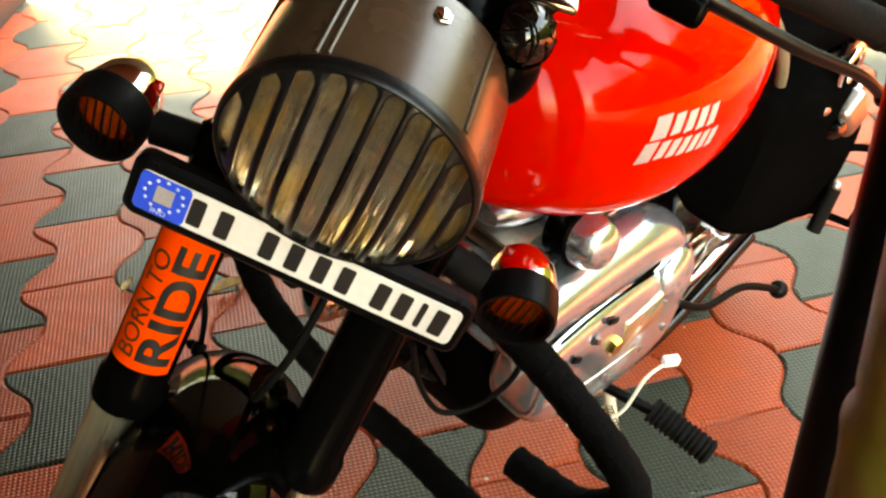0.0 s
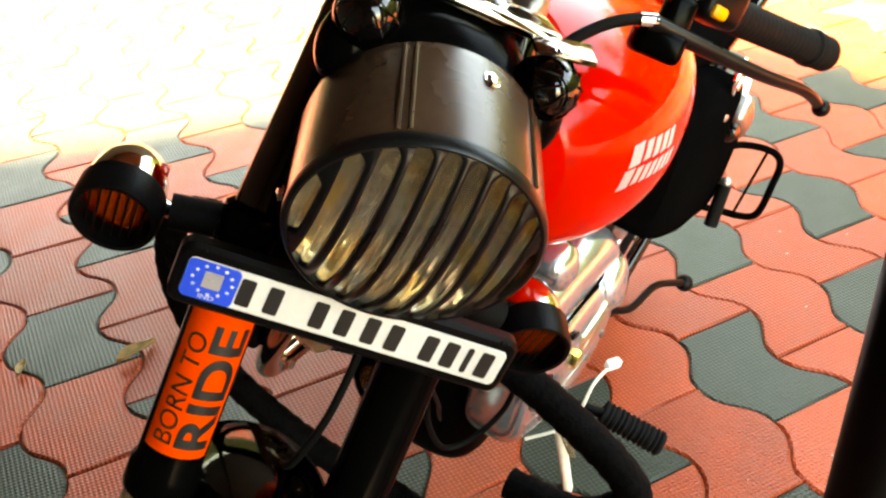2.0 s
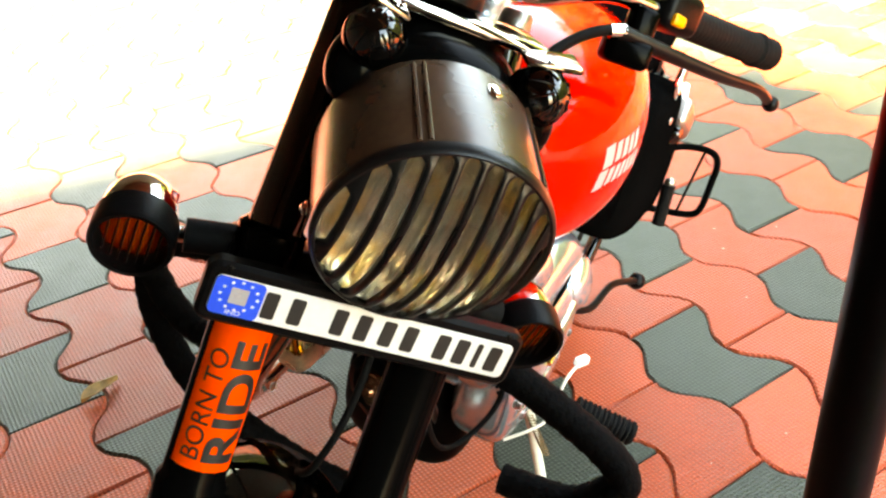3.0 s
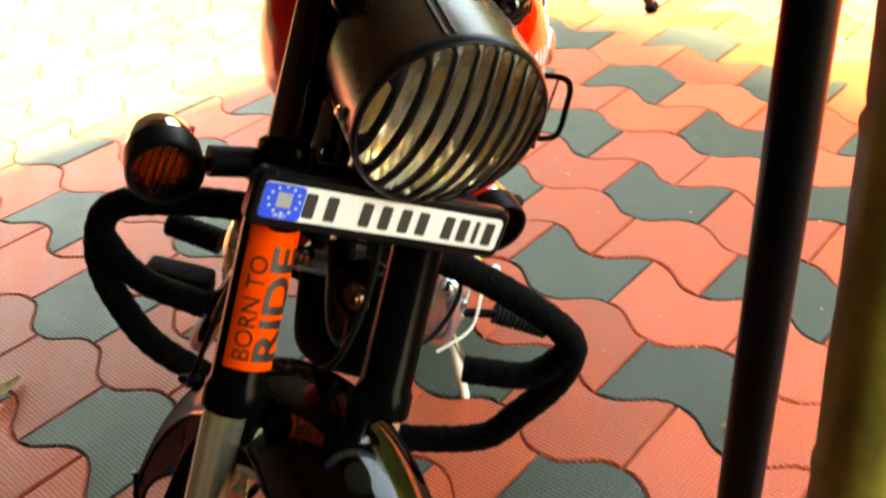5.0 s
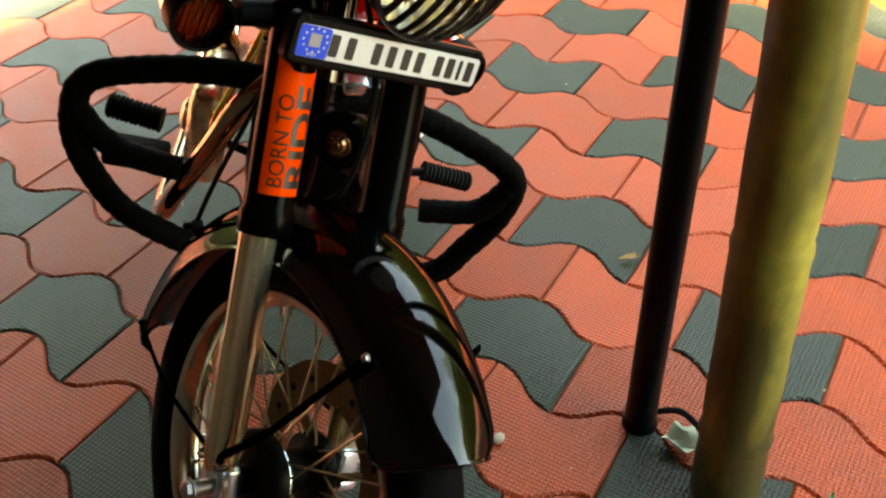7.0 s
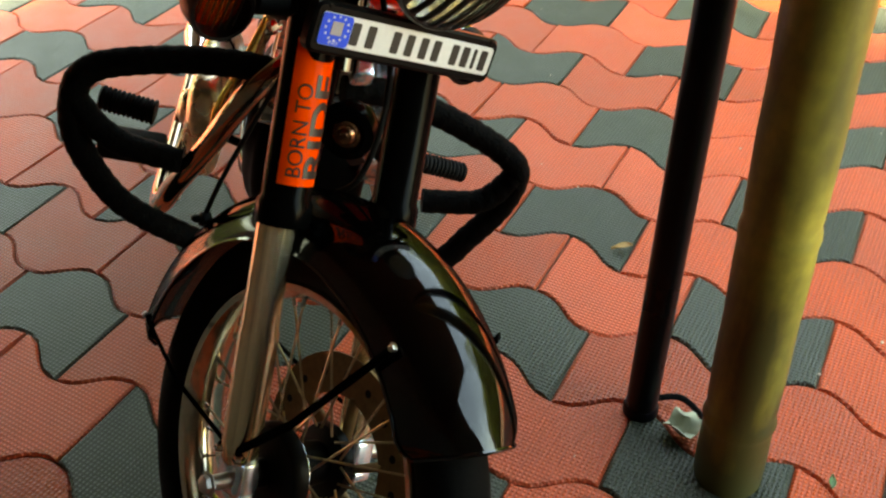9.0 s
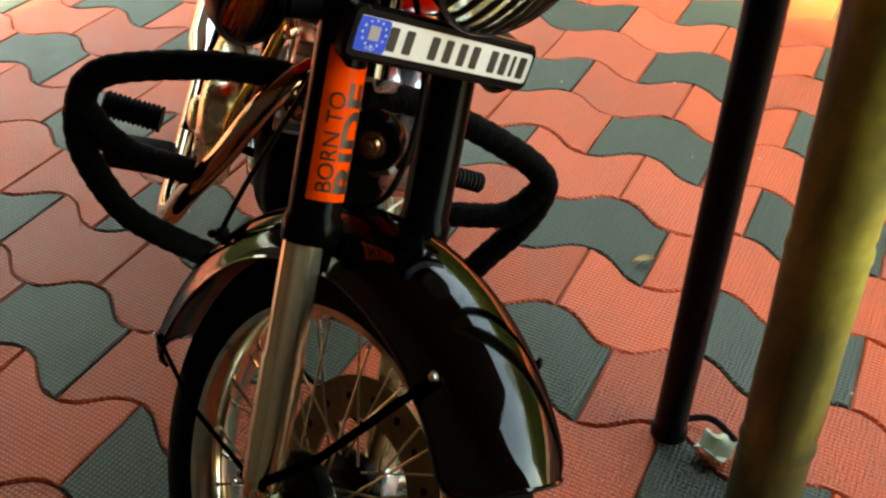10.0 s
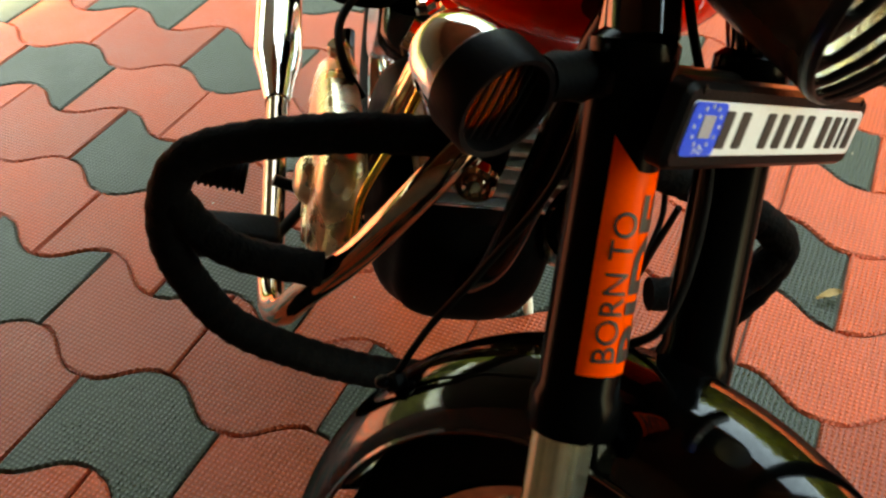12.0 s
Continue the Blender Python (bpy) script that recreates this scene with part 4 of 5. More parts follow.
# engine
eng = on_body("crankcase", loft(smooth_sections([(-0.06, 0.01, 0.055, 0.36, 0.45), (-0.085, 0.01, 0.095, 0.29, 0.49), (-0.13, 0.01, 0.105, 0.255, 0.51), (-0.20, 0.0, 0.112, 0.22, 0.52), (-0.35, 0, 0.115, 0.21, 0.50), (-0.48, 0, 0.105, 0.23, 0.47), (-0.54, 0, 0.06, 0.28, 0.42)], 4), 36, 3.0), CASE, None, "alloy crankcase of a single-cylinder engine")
for k in range(9):
    z = 0.515 + 0.019 * k
    on_body("cooling_fin", block((0.17 - 0.003 * k, 0.185 - 0.004 * k, 0.007), 0.003, (-0.13, 0, z)), STEEL if k % 3 else ALLOY, eng)
on_body("cylinder", lathe([(0, 0.47), (0.062, 0.47), (0.062, 0.69), (0, 0.69)], 32), MATT, eng, "black cylinder barrel").data.transform(Matrix.Translation(fwd * -0.13))
on_body("rocker_cover", loft(smooth_sections([(-0.05, 0, 0.05, 0.685, 0.715), (-0.08, 0, 0.07, 0.68, 0.735), (-0.14, 0, 0.078, 0.68, 0.74), (-0.2, 0, 0.06, 0.68, 0.725)], 3), 24, 3), ALLOY, eng)
# left side: a long rounded gear case above a boxy primary cover, parted by a dark seam
prim = loft(smooth_sections([(-0.045, 0.125, 0.020, 0.46, 0.535), (-0.06, 0.130, 0.042, 0.42, 0.555), (-0.12, 0.131, 0.048, 0.375, 0.568), (-0.22, 0.132, 0.050, 0.34, 0.572), (-0.31, 0.132, 0.050, 0.325, 0.562), (-0.39, 0.130, 0.047, 0.325, 0.535), (-0.44, 0.126, 0.038, 0.33, 0.50), (-0.475, 0.12, 0.018, 0.36, 0.45)], 4), 40, 3.6)
pc = on_body("primary_cover", prim, ALLOY, eng, "polished alloy primary cover")
upper_case = loft(smooth_sections([(-0.035, 0.110, 0.020, 0.535, 0.57), (-0.05, 0.112, 0.035, 0.525, 0.60), (-0.12, 0.113, 0.042, 0.53, 0.625), (-0.22, 0.115, 0.045, 0.53, 0.636), (-0.30, 0.117, 0.047, 0.52, 0.636), (-0.36, 0.119, 0.046, 0.50, 0.61), (-0.40, 0.115, 0.030, 0.50, 0.57)], 4), 36, 2.2)
on_body("gear_case", upper_case, ALLOY, eng, "blue-grey rounded alloy case")
on_body("cover_dome", aim(lathe([(0, 0.030), (0.020, 0.0295), (0.036, 0.024), (0.046, 0.012), (0.049, -0.02), (0, -0.02)], 36), (-0.342, 0.160, 0.535), (-0.1, 1, 0.3)), ALLOY, pc, "domed alloy end cap")
cap = on_body("rocker_cap", aim(lathe([(0, 0.052), (0.016, 0.050), (0.030, 0.042), (0.036, 0.028), (0.037, -0.05), (0, -0.05)], 36), (-0.150, 0.105, 0.668), (0.15, 1, 0.25)), ALLOY, eng, "rounded alloy cap on the cylinder head")
on_body("cap_collar", aim(lathe([(0.0365, 0.014), (0.0415, 0.012), (0.0425, 0.0), (0.0415, -0.022), (0.0365, -0.024)], 36, "z", True), (-0.150, 0.105, 0.668), (0.15, 1, 0.25)), GLOSS, cap, "dark collar")
for k in range(2):
    on_body("cover_seam", tube(curve_points([(-0.045, 0.148 + 0.004 * k, 0.540 - 0.010 * k), (-0.09, 0.1535 + 0.006 * k, 0.565 - 0.007 * k), (-0.15, 0.155 + 0.006 * k, 0.575 - 0.007 * k), (-0.22, 0.157 + 0.006 * k, 0.579 - 0.007 * k), (-0.285, 0.158 + 0.006 * k, 0.572 - 0.007 * k)], 6), 0.0022, 8), DEEP, pc, "dark parting seam")
# black block stands in for the shade between dome and case
on_body("cover_shade", block((0.06, 0.014, 0.015), 0.005, (-0.268, 0.158, 0.575), 2, (0, 8, 0)), DEEP, pc)
on_body("cover_panel", block((0.105, 0.006, 0.062), 0.0028, (-0.270, 0.1805, 0.496), 2, (0, 3, 0)), FORK, pc, "flat warm polished panel")
for f0, u0, turn in ((-0.178, 0.553, -25), (-0.108, 0.528, -35)):
    on_body("cover_slot", block((0.026, 0.006, 0.011), 0.003, (f0, 0.1770, u0), 2, (0, turn, 0)), MATT, pc)
on_body("oil_cap", aim(lathe([(0, 0.012), (0.012, 0.012), (0.0145, 0.008), (0.0145, 0), (0, 0)], 6), (-0.193, 0.1790, 0.500), (0, 1, 0)), BRASS, pc, "brass filler plug")
on_body("cover_ridge", tube(curve_points([(-0.07, 0.173, 0.462), (-0.15, 0.179, 0.447), (-0.26, 0.181, 0.436), (-0.38, 0.175, 0.42)], 6), 0.0035, 8), ALLOY, pc)
for f0, u0 in ((-0.075, 0.50), (-0.13, 0.43), (-0.21, 0.42), (-0.30, 0.415), (-0.145, 0.54), (-0.36, 0.42)):
    on_body("cover_screw", bolt((f0, 0.1765, u0), (0, 1, 0), 0.0065, 0.007), STEEL, pc)
on_body("carburettor", join(bar((-0.22, 0.0, 0.60), (-0.34, 0.0, 0.60), 0.028, 20), bar((-0.28, 0, 0.55), (-0.28, 0, 0.66), 0.024, 20)), ALLOY, eng)
# right side covers
rc = loft(smooth_sections([(-0.055, -0.178, 0.016, 0.41, 0.49), (-0.07, -0.179, 0.028, 0.375, 0.53), (-0.11, -0.180, 0.033, 0.35, 0.55), (-0.28, -0.180, 0.033, 0.32, 0.54), (-0.42, -0.172, 0.030, 0.31, 0.48), (-0.46, -0.16, 0.015, 0.34, 0.44)], 4), 36, 3.4)
timing = on_body("timing_cover", rc, SATIN, eng, "dull bronze-toned alloy timing cover")
on_body("points_cover", aim(lathe([(0, 0.024), (0.018, 0.022), (0.028, 0.016), (0.033, 0.006), (0.036, 0.004), (0.036, -0.01), (0, -0.01)], 32), (-0.15, -0.208, 0.455), (0.1, -1, 0.1)), SATIN, timing, "round points cover")
on_body("pump_cover", block((0.045, 0.02, 0.04), 0.008, (-0.135, -0.206, 0.395), 3, (0, 18, 0)), SATIN, timing, "small oil pump cover")
on_body("filler_neck", aim(lathe([(0, 0.040), (0.013, 0.040), (0.016, 0.034), (0.016, 0.026), (0.012, 0.024), (0.012, -0.01), (0, -0.01)], 20), (-0.30, -0.170, 0.535), (0, -0.55, 1)), FORK, timing, "plated filler cap")
on_body("cover_rib", tube(curve_points([(-0.062, -0.185, 0.45), (-0.10, -0.207, 0.435), (-0.24, -0.212, 0.41), (-0.38, -0.205, 0.39)], 6), 0.0045, 8), SATIN, timing)
on_body("cover_rib", tube(curve_points([(-0.21, -0.206, 0.51), (-0.225, -0.212, 0.45), (-0.22, -0.208, 0.34)], 6), 0.0035, 8), SATIN, timing)
on_body("union_nut", bolt((-0.060, -0.160, 0.435), (1, -0.3, 0.1), 0.010, 0.012), BRASS, timing, "brass union nut")
on_body("breather_hose", tube(curve_points([(-0.25, -0.150, 0.52), (-0.27, -0.18, 0.56), (-0.33, -0.185, 0.585), (-0.42, -0.15, 0.60)], 8), 0.006, 10), CABLE, eng, "black breather hose")
on_body("inlet_stub", aim(lathe([(0.012, 0.03), (0.020, 0.03), (0.021, 0.02), (0.018, 0.016), (0.018, -0.02), (0, -0.02)], 24), (-0.27, -0.075, 0.60), (-0.3, -1, 0.3)), FORK, eng, "plated carburettor stub")
on_body("carburettor_bowl", block((0.05, 0.045, 0.06), 0.012, (-0.255, -0.06, 0.565), 3), SATIN, eng, "bronze-toned carburettor bowl")
for f0, u0 in ((-0.08, 0.31), (-0.08, 0.46), (-0.2, 0.28), (-0.2, 0.50), (-0.33, 0.29), (-0.33, 0.46)):
    on_body("cover_screw", bolt((f0, -0.206, u0), (0, -1, 0), 0.006, 0.006), STEEL, eng)
for f0, l0 in ((-0.17, -0.115), (-0.205, -0.108)):
    on_body("pushrod_tube", bar((f0 - 0.02, l0 - 0.02, 0.47), (f0 + 0.02, l0 + 0.03, 0.70), 0.0105, 16), FORK, eng, "plated pushrod tube")
for f0, l0, u0 in ((-0.10, -0.10, 0.69), (-0.16, -0.105, 0.70), (-0.06, -0.085, 0.675)):
    on_body("head_nut", bolt((f0, l0, u0), (0, -0.5, 1), 0.012, 0.016), CHROME, eng)
on_body("oil_pipe", tube(curve_points([(-0.05, -0.16, 0.44), (-0.04, -0.16, 0.52), (-0.055, -0.13, 0.60), (-0.09, -0.10, 0.68)], 8), 0.0055, 10), BRASS, eng, "thin oil pipe")
on_body("exhaust_pipe", tube(curve_points([(-0.04, -0.02, 0.655), (0.02, -0.06, 0.66), (0.055, -0.11, 0.615), (0.03, -0.16, 0.50), (-0.02, -0.21, 0.38), (-0.06, -0.235, 0.305), (-0.13, -0.245, 0.275), (-0.30, -0.245, 0.272), (-0.6, -0.245, 0.29)], 10), 0.0185, 20), HEADER, None, "brown-toned chrome exhaust pipe")
on_body("exhaust_clamp", aim(lathe([(0.008, 0.010), (0.011, 0.013), (0.014, 0.010), (0.016, 0.006), (0.019, 0.010), (0.023, 0.006), (0.024, -0.006), (0.0, -0.006)], 32), (0.052, -0.062, 0.622), (1, -0.35, -0.1)), HEADER, None, "ringed exhaust clamp")
on_body("silencer", tube([(-0.58, -0.245, 0.288), (-0.64, -0.246, 0.292), (-0.70, -0.247, 0.297), (-1.20, -0.25, 0.335), (-1.28, -0.25, 0.341)], lambda t: (0.022, 0.03, 0.043, 0.046, 0.03)[min(4, int(t * 4 + 0.5))], 28), CHROME, None, "long chrome silencer")
for sgn, u0, r0, l0, l1, fall in ((-1, 0.336, 0.0235, 0.288, 0.393, -0.008), (1, 0.327, 0.0195, 0.236, 0.338, 0.020)):
    pts = [(-0.30, sgn * l0, u0), (-0.31 if sgn < 0 else -0.318, sgn * l1, u0 - fall)]
    peg = on_body("foot_peg", tube(resample([Vector(pts[0]), Vector(pts[1])], 0.002), lambda t: r0 + 0.0016 * math.copysign(1, math.sin(t * 75)), 14), RUBBER, None, "ribbed black rubber foot peg")
    on_body("peg_bar", bar((-0.29, sgn * 0.10, 0.30), (-0.30, sgn * 0.25, u0), 0.009, 10), MATT, peg)
on_body("brake_pedal", join(tube(curve_points([(-0.32, -0.20, 0.28), (-0.2, -0.25, 0.30), (-0.13, -0.26, 0.362)], 6), 0.008, 10), block((0.055, 0.115, 0.045), 0.01, (-0.125, -0.30, 0.372), 3)), RUBBER, None, "black brake pedal with a rubber pad")
on_body("shift_lever", join(tube(curve_points([(-0.44, 0.15, 0.40), (-0.50, 0.185, 0.375), (-0.60, 0.20, 0.37), (-0.68, 0.232, 0.342)], 8), 0.0068, 10), ball(0.0165, (-0.692, 0.235, 0.335))), MATT, None, "black gear lever with a ball end")
stand = on_body("side_stand", tube([(-0.33, 0.15, 0.27), (-0.35, 0.19, 0.15), (-0.375, 0.262, -0.06)], 0.0095, 12), WIRE, None, "pale painted steel side stand")
coil = [Vector((-0.322 - 0.03 * s + 0.006 * math.cos(s * 90), 0.165 + 0.045 * s + 0.006 * math.sin(s * 90), 0.245 - 0.10 * s)) for s in np.linspace(0, 1, 110)]
on_body("stand_spring", tube(coil, 0.0013, 6), DISC, stand, "steel coil spring")
HORN_AT, HORN_TO = (0.12, 0.045, 0.628), (1, -0.35, 0.1)
horn = on_body("horn", aim(lathe([(0.024, 0.012), (0.030, 0.017), (0.042, 0.012), (0.046, 0.0), (0.042, -0.02), (0, -0.03)], 36), HORN_AT, HORN_TO), GLOSS, None, "round black horn with a bronze dome")
on_body("horn_dome", aim(lathe([(0, 0.026), (0.006, 0.025), (0.008, 0.021), (0.012, 0.022), (0.015, 0.018), (0.020, 0.018), (0.025, 0.010), (0.025, 0.004), (0, 0.004)], 32), HORN_AT, HORN_TO), BRONZE, horn, "ringed bronze dome")
on_body("horn_bracket", tube([(0.115, 0.055, 0.60), (0.09, 0.075, 0.565), (0.05, 0.06, 0.53)], 0.011, 10, flat=0.25), MATT, horn, "black steel bracket")
on_body("horn_bracket", tube([(0.11, 0.10, 0.645), (0.09, 0.108, 0.60), (0.06, 0.10, 0.55)], 0.009, 10, flat=0.25), MATT, horn)
on_body("head_steady", block((0.05, 0.035, 0.03), 0.006, (0.03, 0.05, 0.685), 2, (0, 20, 15)), ALLOY, eng)

# seat, side boxes and rear
on_body("seat", loft(smooth_sections([(-0.50, 0, 0.08, 0.755, 0.81), (-0.56, 0, 0.12, 0.745, 0.835), (-0.75, 0, 0.145, 0.735, 0.835), (-1.0, 0, 0.13, 0.76, 0.87), (-1.15, 0, 0.11, 0.79, 0.88), (-1.20, 0, 0.07, 0.81, 0.86)], 4), 32, 2.8), DEEP, None, "black padded dual seat")
for sgn in (-1, 1):
    bx = on_body("side_box", loft(smooth_sections([(-0.44, sgn * 0.13, 0.05, 0.58, 0.75), (-0.47, sgn * 0.14, 0.056, 0.54, 0.78), (-0.58, sgn * 0.15, 0.060, 0.49, 0.785), (-0.70, sgn * 0.152, 0.060, 0.45, 0.75), (-0.79, sgn * 0.152, 0.060, 0.42, 0.66), (-0.82, sgn * 0.148, 0.050, 0.44, 0.60)], 4), 28, 4.0), DEEP, None, "satin black side toolbox")
    rear_peg = on_body("rear_foot_peg", bar((-0.742, sgn * 0.226, 0.532), (-0.722, sgn * 0.233, 0.455), 0.0125, 16), RUBBER, None, "folded black rear foot peg")
    on_body("peg_end", ball(0.0095, (-0.743, sgn * 0.226, 0.537), (1, 1.1, 1), 16, 10), STEEL, rear_peg, "pale metal end")
ring = [Vector((-0.62 + 0.028 * math.cos(a), 0.192, 0.785 + 0.028 * math.sin(a))) for a in np.linspace(0, 2 * math.pi, 29)[:-1]]
on_body("seat_ring", tube(ring, 0.006, 10, closed=True), CHROME, None, "chrome ring by the seat")
on_body("box_lock", aim(lathe([(0, 0.022), (0.010, 0.02), (0.018, 0.010), (0.020, 0), (0.020, -0.03), (0, -0.03)], 28), (-0.62, 0.205, 0.695), (0.2, 1, 0.4)), BLACK, None, "glossy black lock cap")
on_body("hinge", block((0.07, 0.02, 0.012), 0.004, (-0.66, 0.20, 0.74), 2, (0, 25, 10)), CHROME, None, "chrome hinge strip")
on_body("hinge", block((0.05, 0.022, 0.016), 0.005, (-0.58, 0.195, 0.735), 2, (0, -20, 0)), STEEL, None)
on_body("corner_cap", block((0.058, 0.034, 0.062), 0.014, (-0.650, 0.212, 0.712), 4, (12, 28, 0)), STEEL, None, "rounded silver corner cap")
on_body("seat_piping", tube(curve_points([(-0.45, 0.118, 0.885), (-0.465, 0.140, 0.85), (-0.48, 0.150, 0.81), (-0.50, 0.150, 0.77)], 6), 0.008, 10), PIPING, None, "grey-green piping along the seat's edge")
prof = [(0.285 + 0.052 * math.cos(2 * math.pi * k / 18), 0.055 * math.sin(2 * math.pi * k / 18)) for k in range(18)]
REAR = Vector((-0.87, 0, 0.33))
rw = on_body("rear_wheel", lathe([(0.228, -0.04), (0.238, -0.042), (0.240, -0.03), (0.225, 0), (0.240, 0.03), (0.238, 0.042), (0.228, 0.04), (0.215, 0)], 60, "y", True), CHROME, None, "chrome spoked rear wheel")
rw.data.transform(Matrix.Translation(BODY.to_3x3() @ REAR))
on_body("tyre", lathe(prof, 60, "y", True), TYRE, rw).data.transform(Matrix.Translation(BODY.to_3x3() @ REAR))
on_body("hub", lathe([(0, -0.07), (0.08, -0.07), (0.085, -0.06), (0.085, 0.06), (0.08, 0.07), (0, 0.07)], 40, "y"), ALLOY, rw).data.transform(Matrix.Translation(BODY.to_3x3() @ REAR))
for k in range(36):
    th = 2 * math.pi * k / 36
    s2 = 1 if k % 2 else -1
    sp = bar((0.08 * math.cos(th + 0.4 * (1 if (k // 2) % 2 else -1)), s2 * 0.05, 0.08 * math.sin(th + 0.4 * (1 if (k // 2) % 2 else -1))), (0.222 * math.cos(th), s2 * 0.006, 0.222 * math.sin(th)), 0.0019, 6)
    bmesh.ops.translate(sp, verts=sp.verts, vec=REAR)
    on_body("spoke", sp, CHROME, rw)
rg = mudguard_bm(15, 175, 0.365, 0.095, 0.06)
bmesh.ops.translate(rg, verts=rg.verts, vec=REAR)
on_body("rear_mudguard", rg, BLACK, None, "gloss black rear mudguard")
on_body("leg_guard", tube(resample(curve_points([(-0.80, 0.19, 0.565), (-0.85, 0.215, 0.56), (-0.86, 0.255, 0.566), (-0.86, 0.282, 0.562), (-0.86, 0.293, 0.54), (-0.86, 0.294, 0.50), (-0.86, 0.294, 0.45), (-0.86, 0.286, 0.425), (-0.86, 0.262, 0.413), (-0.855, 0.225, 0.408), (-0.80, 0.18, 0.43)], 10), 0.004), 0.0068, 12), DEEP, None, "black looped leg guard")
on_body("guard_wire", bar((-0.86, 0.262, 0.566), (-0.86, 0.250, 0.411), 0.0028, 8), DEEP, None, "thin upright in the leg guard")
# cables and loose wires
clip = on_fork("cable_clip", block((0.020, 0.016, 0.018), 0.004, (-0.226, -0.058, 0.291), 2, (0, -38, 0)), MATT, guard, "black cable clip on the mudguard")
on_fork("clip_knob", ball(0.008, (-0.233, -0.068, 0.290), (1, 1, 0.8), 12, 8), MATT, clip)
on_fork("drive_cable", tube(curve_points([(-0.228, -0.058, 0.296), (-0.185, -0.066, 0.360), (-0.12, -0.080, 0.435), (-0.055, -0.088, 0.525), (-0.045, -0.075, 0.62)], 8), 0.0036, 10), CABLE, None, "thin black cable clipped to the mudguard")
on_fork("brake_hose", tube(curve_points([(-0.05, -0.02, 0.80), (-0.03, 0.02, 0.66), (0.0, 0.036, 0.56), (0.006, 0.034, 0.47), (-0.006, 0.022, 0.40), (-0.05, 0.02, 0.37)], 8), 0.0042, 10), CABLE, None, "black brake hose")
on_body("hanging_cable", tube(curve_points([(0.150, 0.112, 0.685), (0.130, 0.116, 0.61), (0.100, 0.130, 0.55), (0.065, 0.150, 0.548), (0.030, 0.168, 0.585), (0.0, 0.165, 0.63)], 8), 0.0036, 10), RUBBER, None, "dark cable hanging in a loop")
on_body("loose_wire", tube(curve_points([(-0.22, 0.15, 0.27), (-0.27, 0.20, 0.30), (-0.31, 0.205, 0.36), (-0.34, 0.212, 0.376)], 8), 0.0028, 8), WIRE, None, "cream wire ending in a white plug")
on_body("plug", block((0.026, 0.014, 0.016), 0.003, (-0.352, 0.216, 0.381), 2, (0, 0, -30)), WHITE, None, "white plastic plug")

# ---- poles at the yard's edge ----
iron = empty("iron_pole", (0.544, 0.678, 0))
tagged(iron, "upright black-painted iron pipe standing on the pavers", "pole")
part("pipe", tube([(0, 0, 0.0), (0.008, 0.001, 0.6), (0.016, 0.002, 1.2), (0.035, 0.004, 2.62)], 0.0285, 32), IRON, iron)
part("base_flange", lathe([(0, 0.02), (0.030, 0.02), (0.0325, 0.012), (0.0325, 0), (0, 0)], 24), IRON, iron)
post = empty("bamboo_post", (0.513, 0.487, 0))
tagged(post, "thick yellow-green bamboo post, mottled and darker towards the foot, beside the iron pipe", "post")
NODES = (0.145, 0.52, 0.93, 1.37, 1.83, 2.3)
pts = [Vector((0.007 * z + 0.003 * math.sin(z * 3), 0.04 * z, z)) for z in np.linspace(0, 2.62, 220)]


def girth(t):
    z = t * 2.62
    return 0.0575 - 0.006 * t + 0.0006 * math.sin(z * 31) + sum(0.0035 * math.exp(-((z - q) / 0.008) ** 2) - 0.0022 * math.exp(-((z - q - 0.016) / 0.007) ** 2) for q in NODES)


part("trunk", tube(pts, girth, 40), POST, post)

# ---- unseen porch roof over the bike, its edges set to shape the shade ----
roof = block((3.12, 4.80, 0.1), 0.0, (0.31, 1.15, 2.67))
ob = new("ceiling", finish(roof, "ceiling", ROOFING, False))
tagged(ob, "assumed dark porch roof, out of view, shading the bike", "ceiling", kind="structure")
# header and walls out of view, added to block and close off light
for name, size, at, label in (("unseen_header", (3.12, 0.12, 1.60), (0.31, 3.49, 1.82), "unseen dark header added under the roof edge to block northern light"), ("unseen_wall_west", (0.25, 9.2, 7.2), (-1.33, -0.4, 3.6), "unseen tall wall added beside the porch to block western light"), ("unseen_wall_east", (0.2, 24, 3.3), (6.4, 3.0, 1.6), "unseen plain wall added to close the yard's east side"), ("unseen_wall_north", (17, 0.2, 2.3), (-0.9, 14.9, 1.1), "unseen plain wall added to close the yard's north side"), ("unseen_wall_south", (1.55, 0.2, 2.62), (-0.43, -1.3, 1.31), "unseen wall added behind the porch to block southern light")):
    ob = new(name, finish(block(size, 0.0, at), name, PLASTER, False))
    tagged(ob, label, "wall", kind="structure")

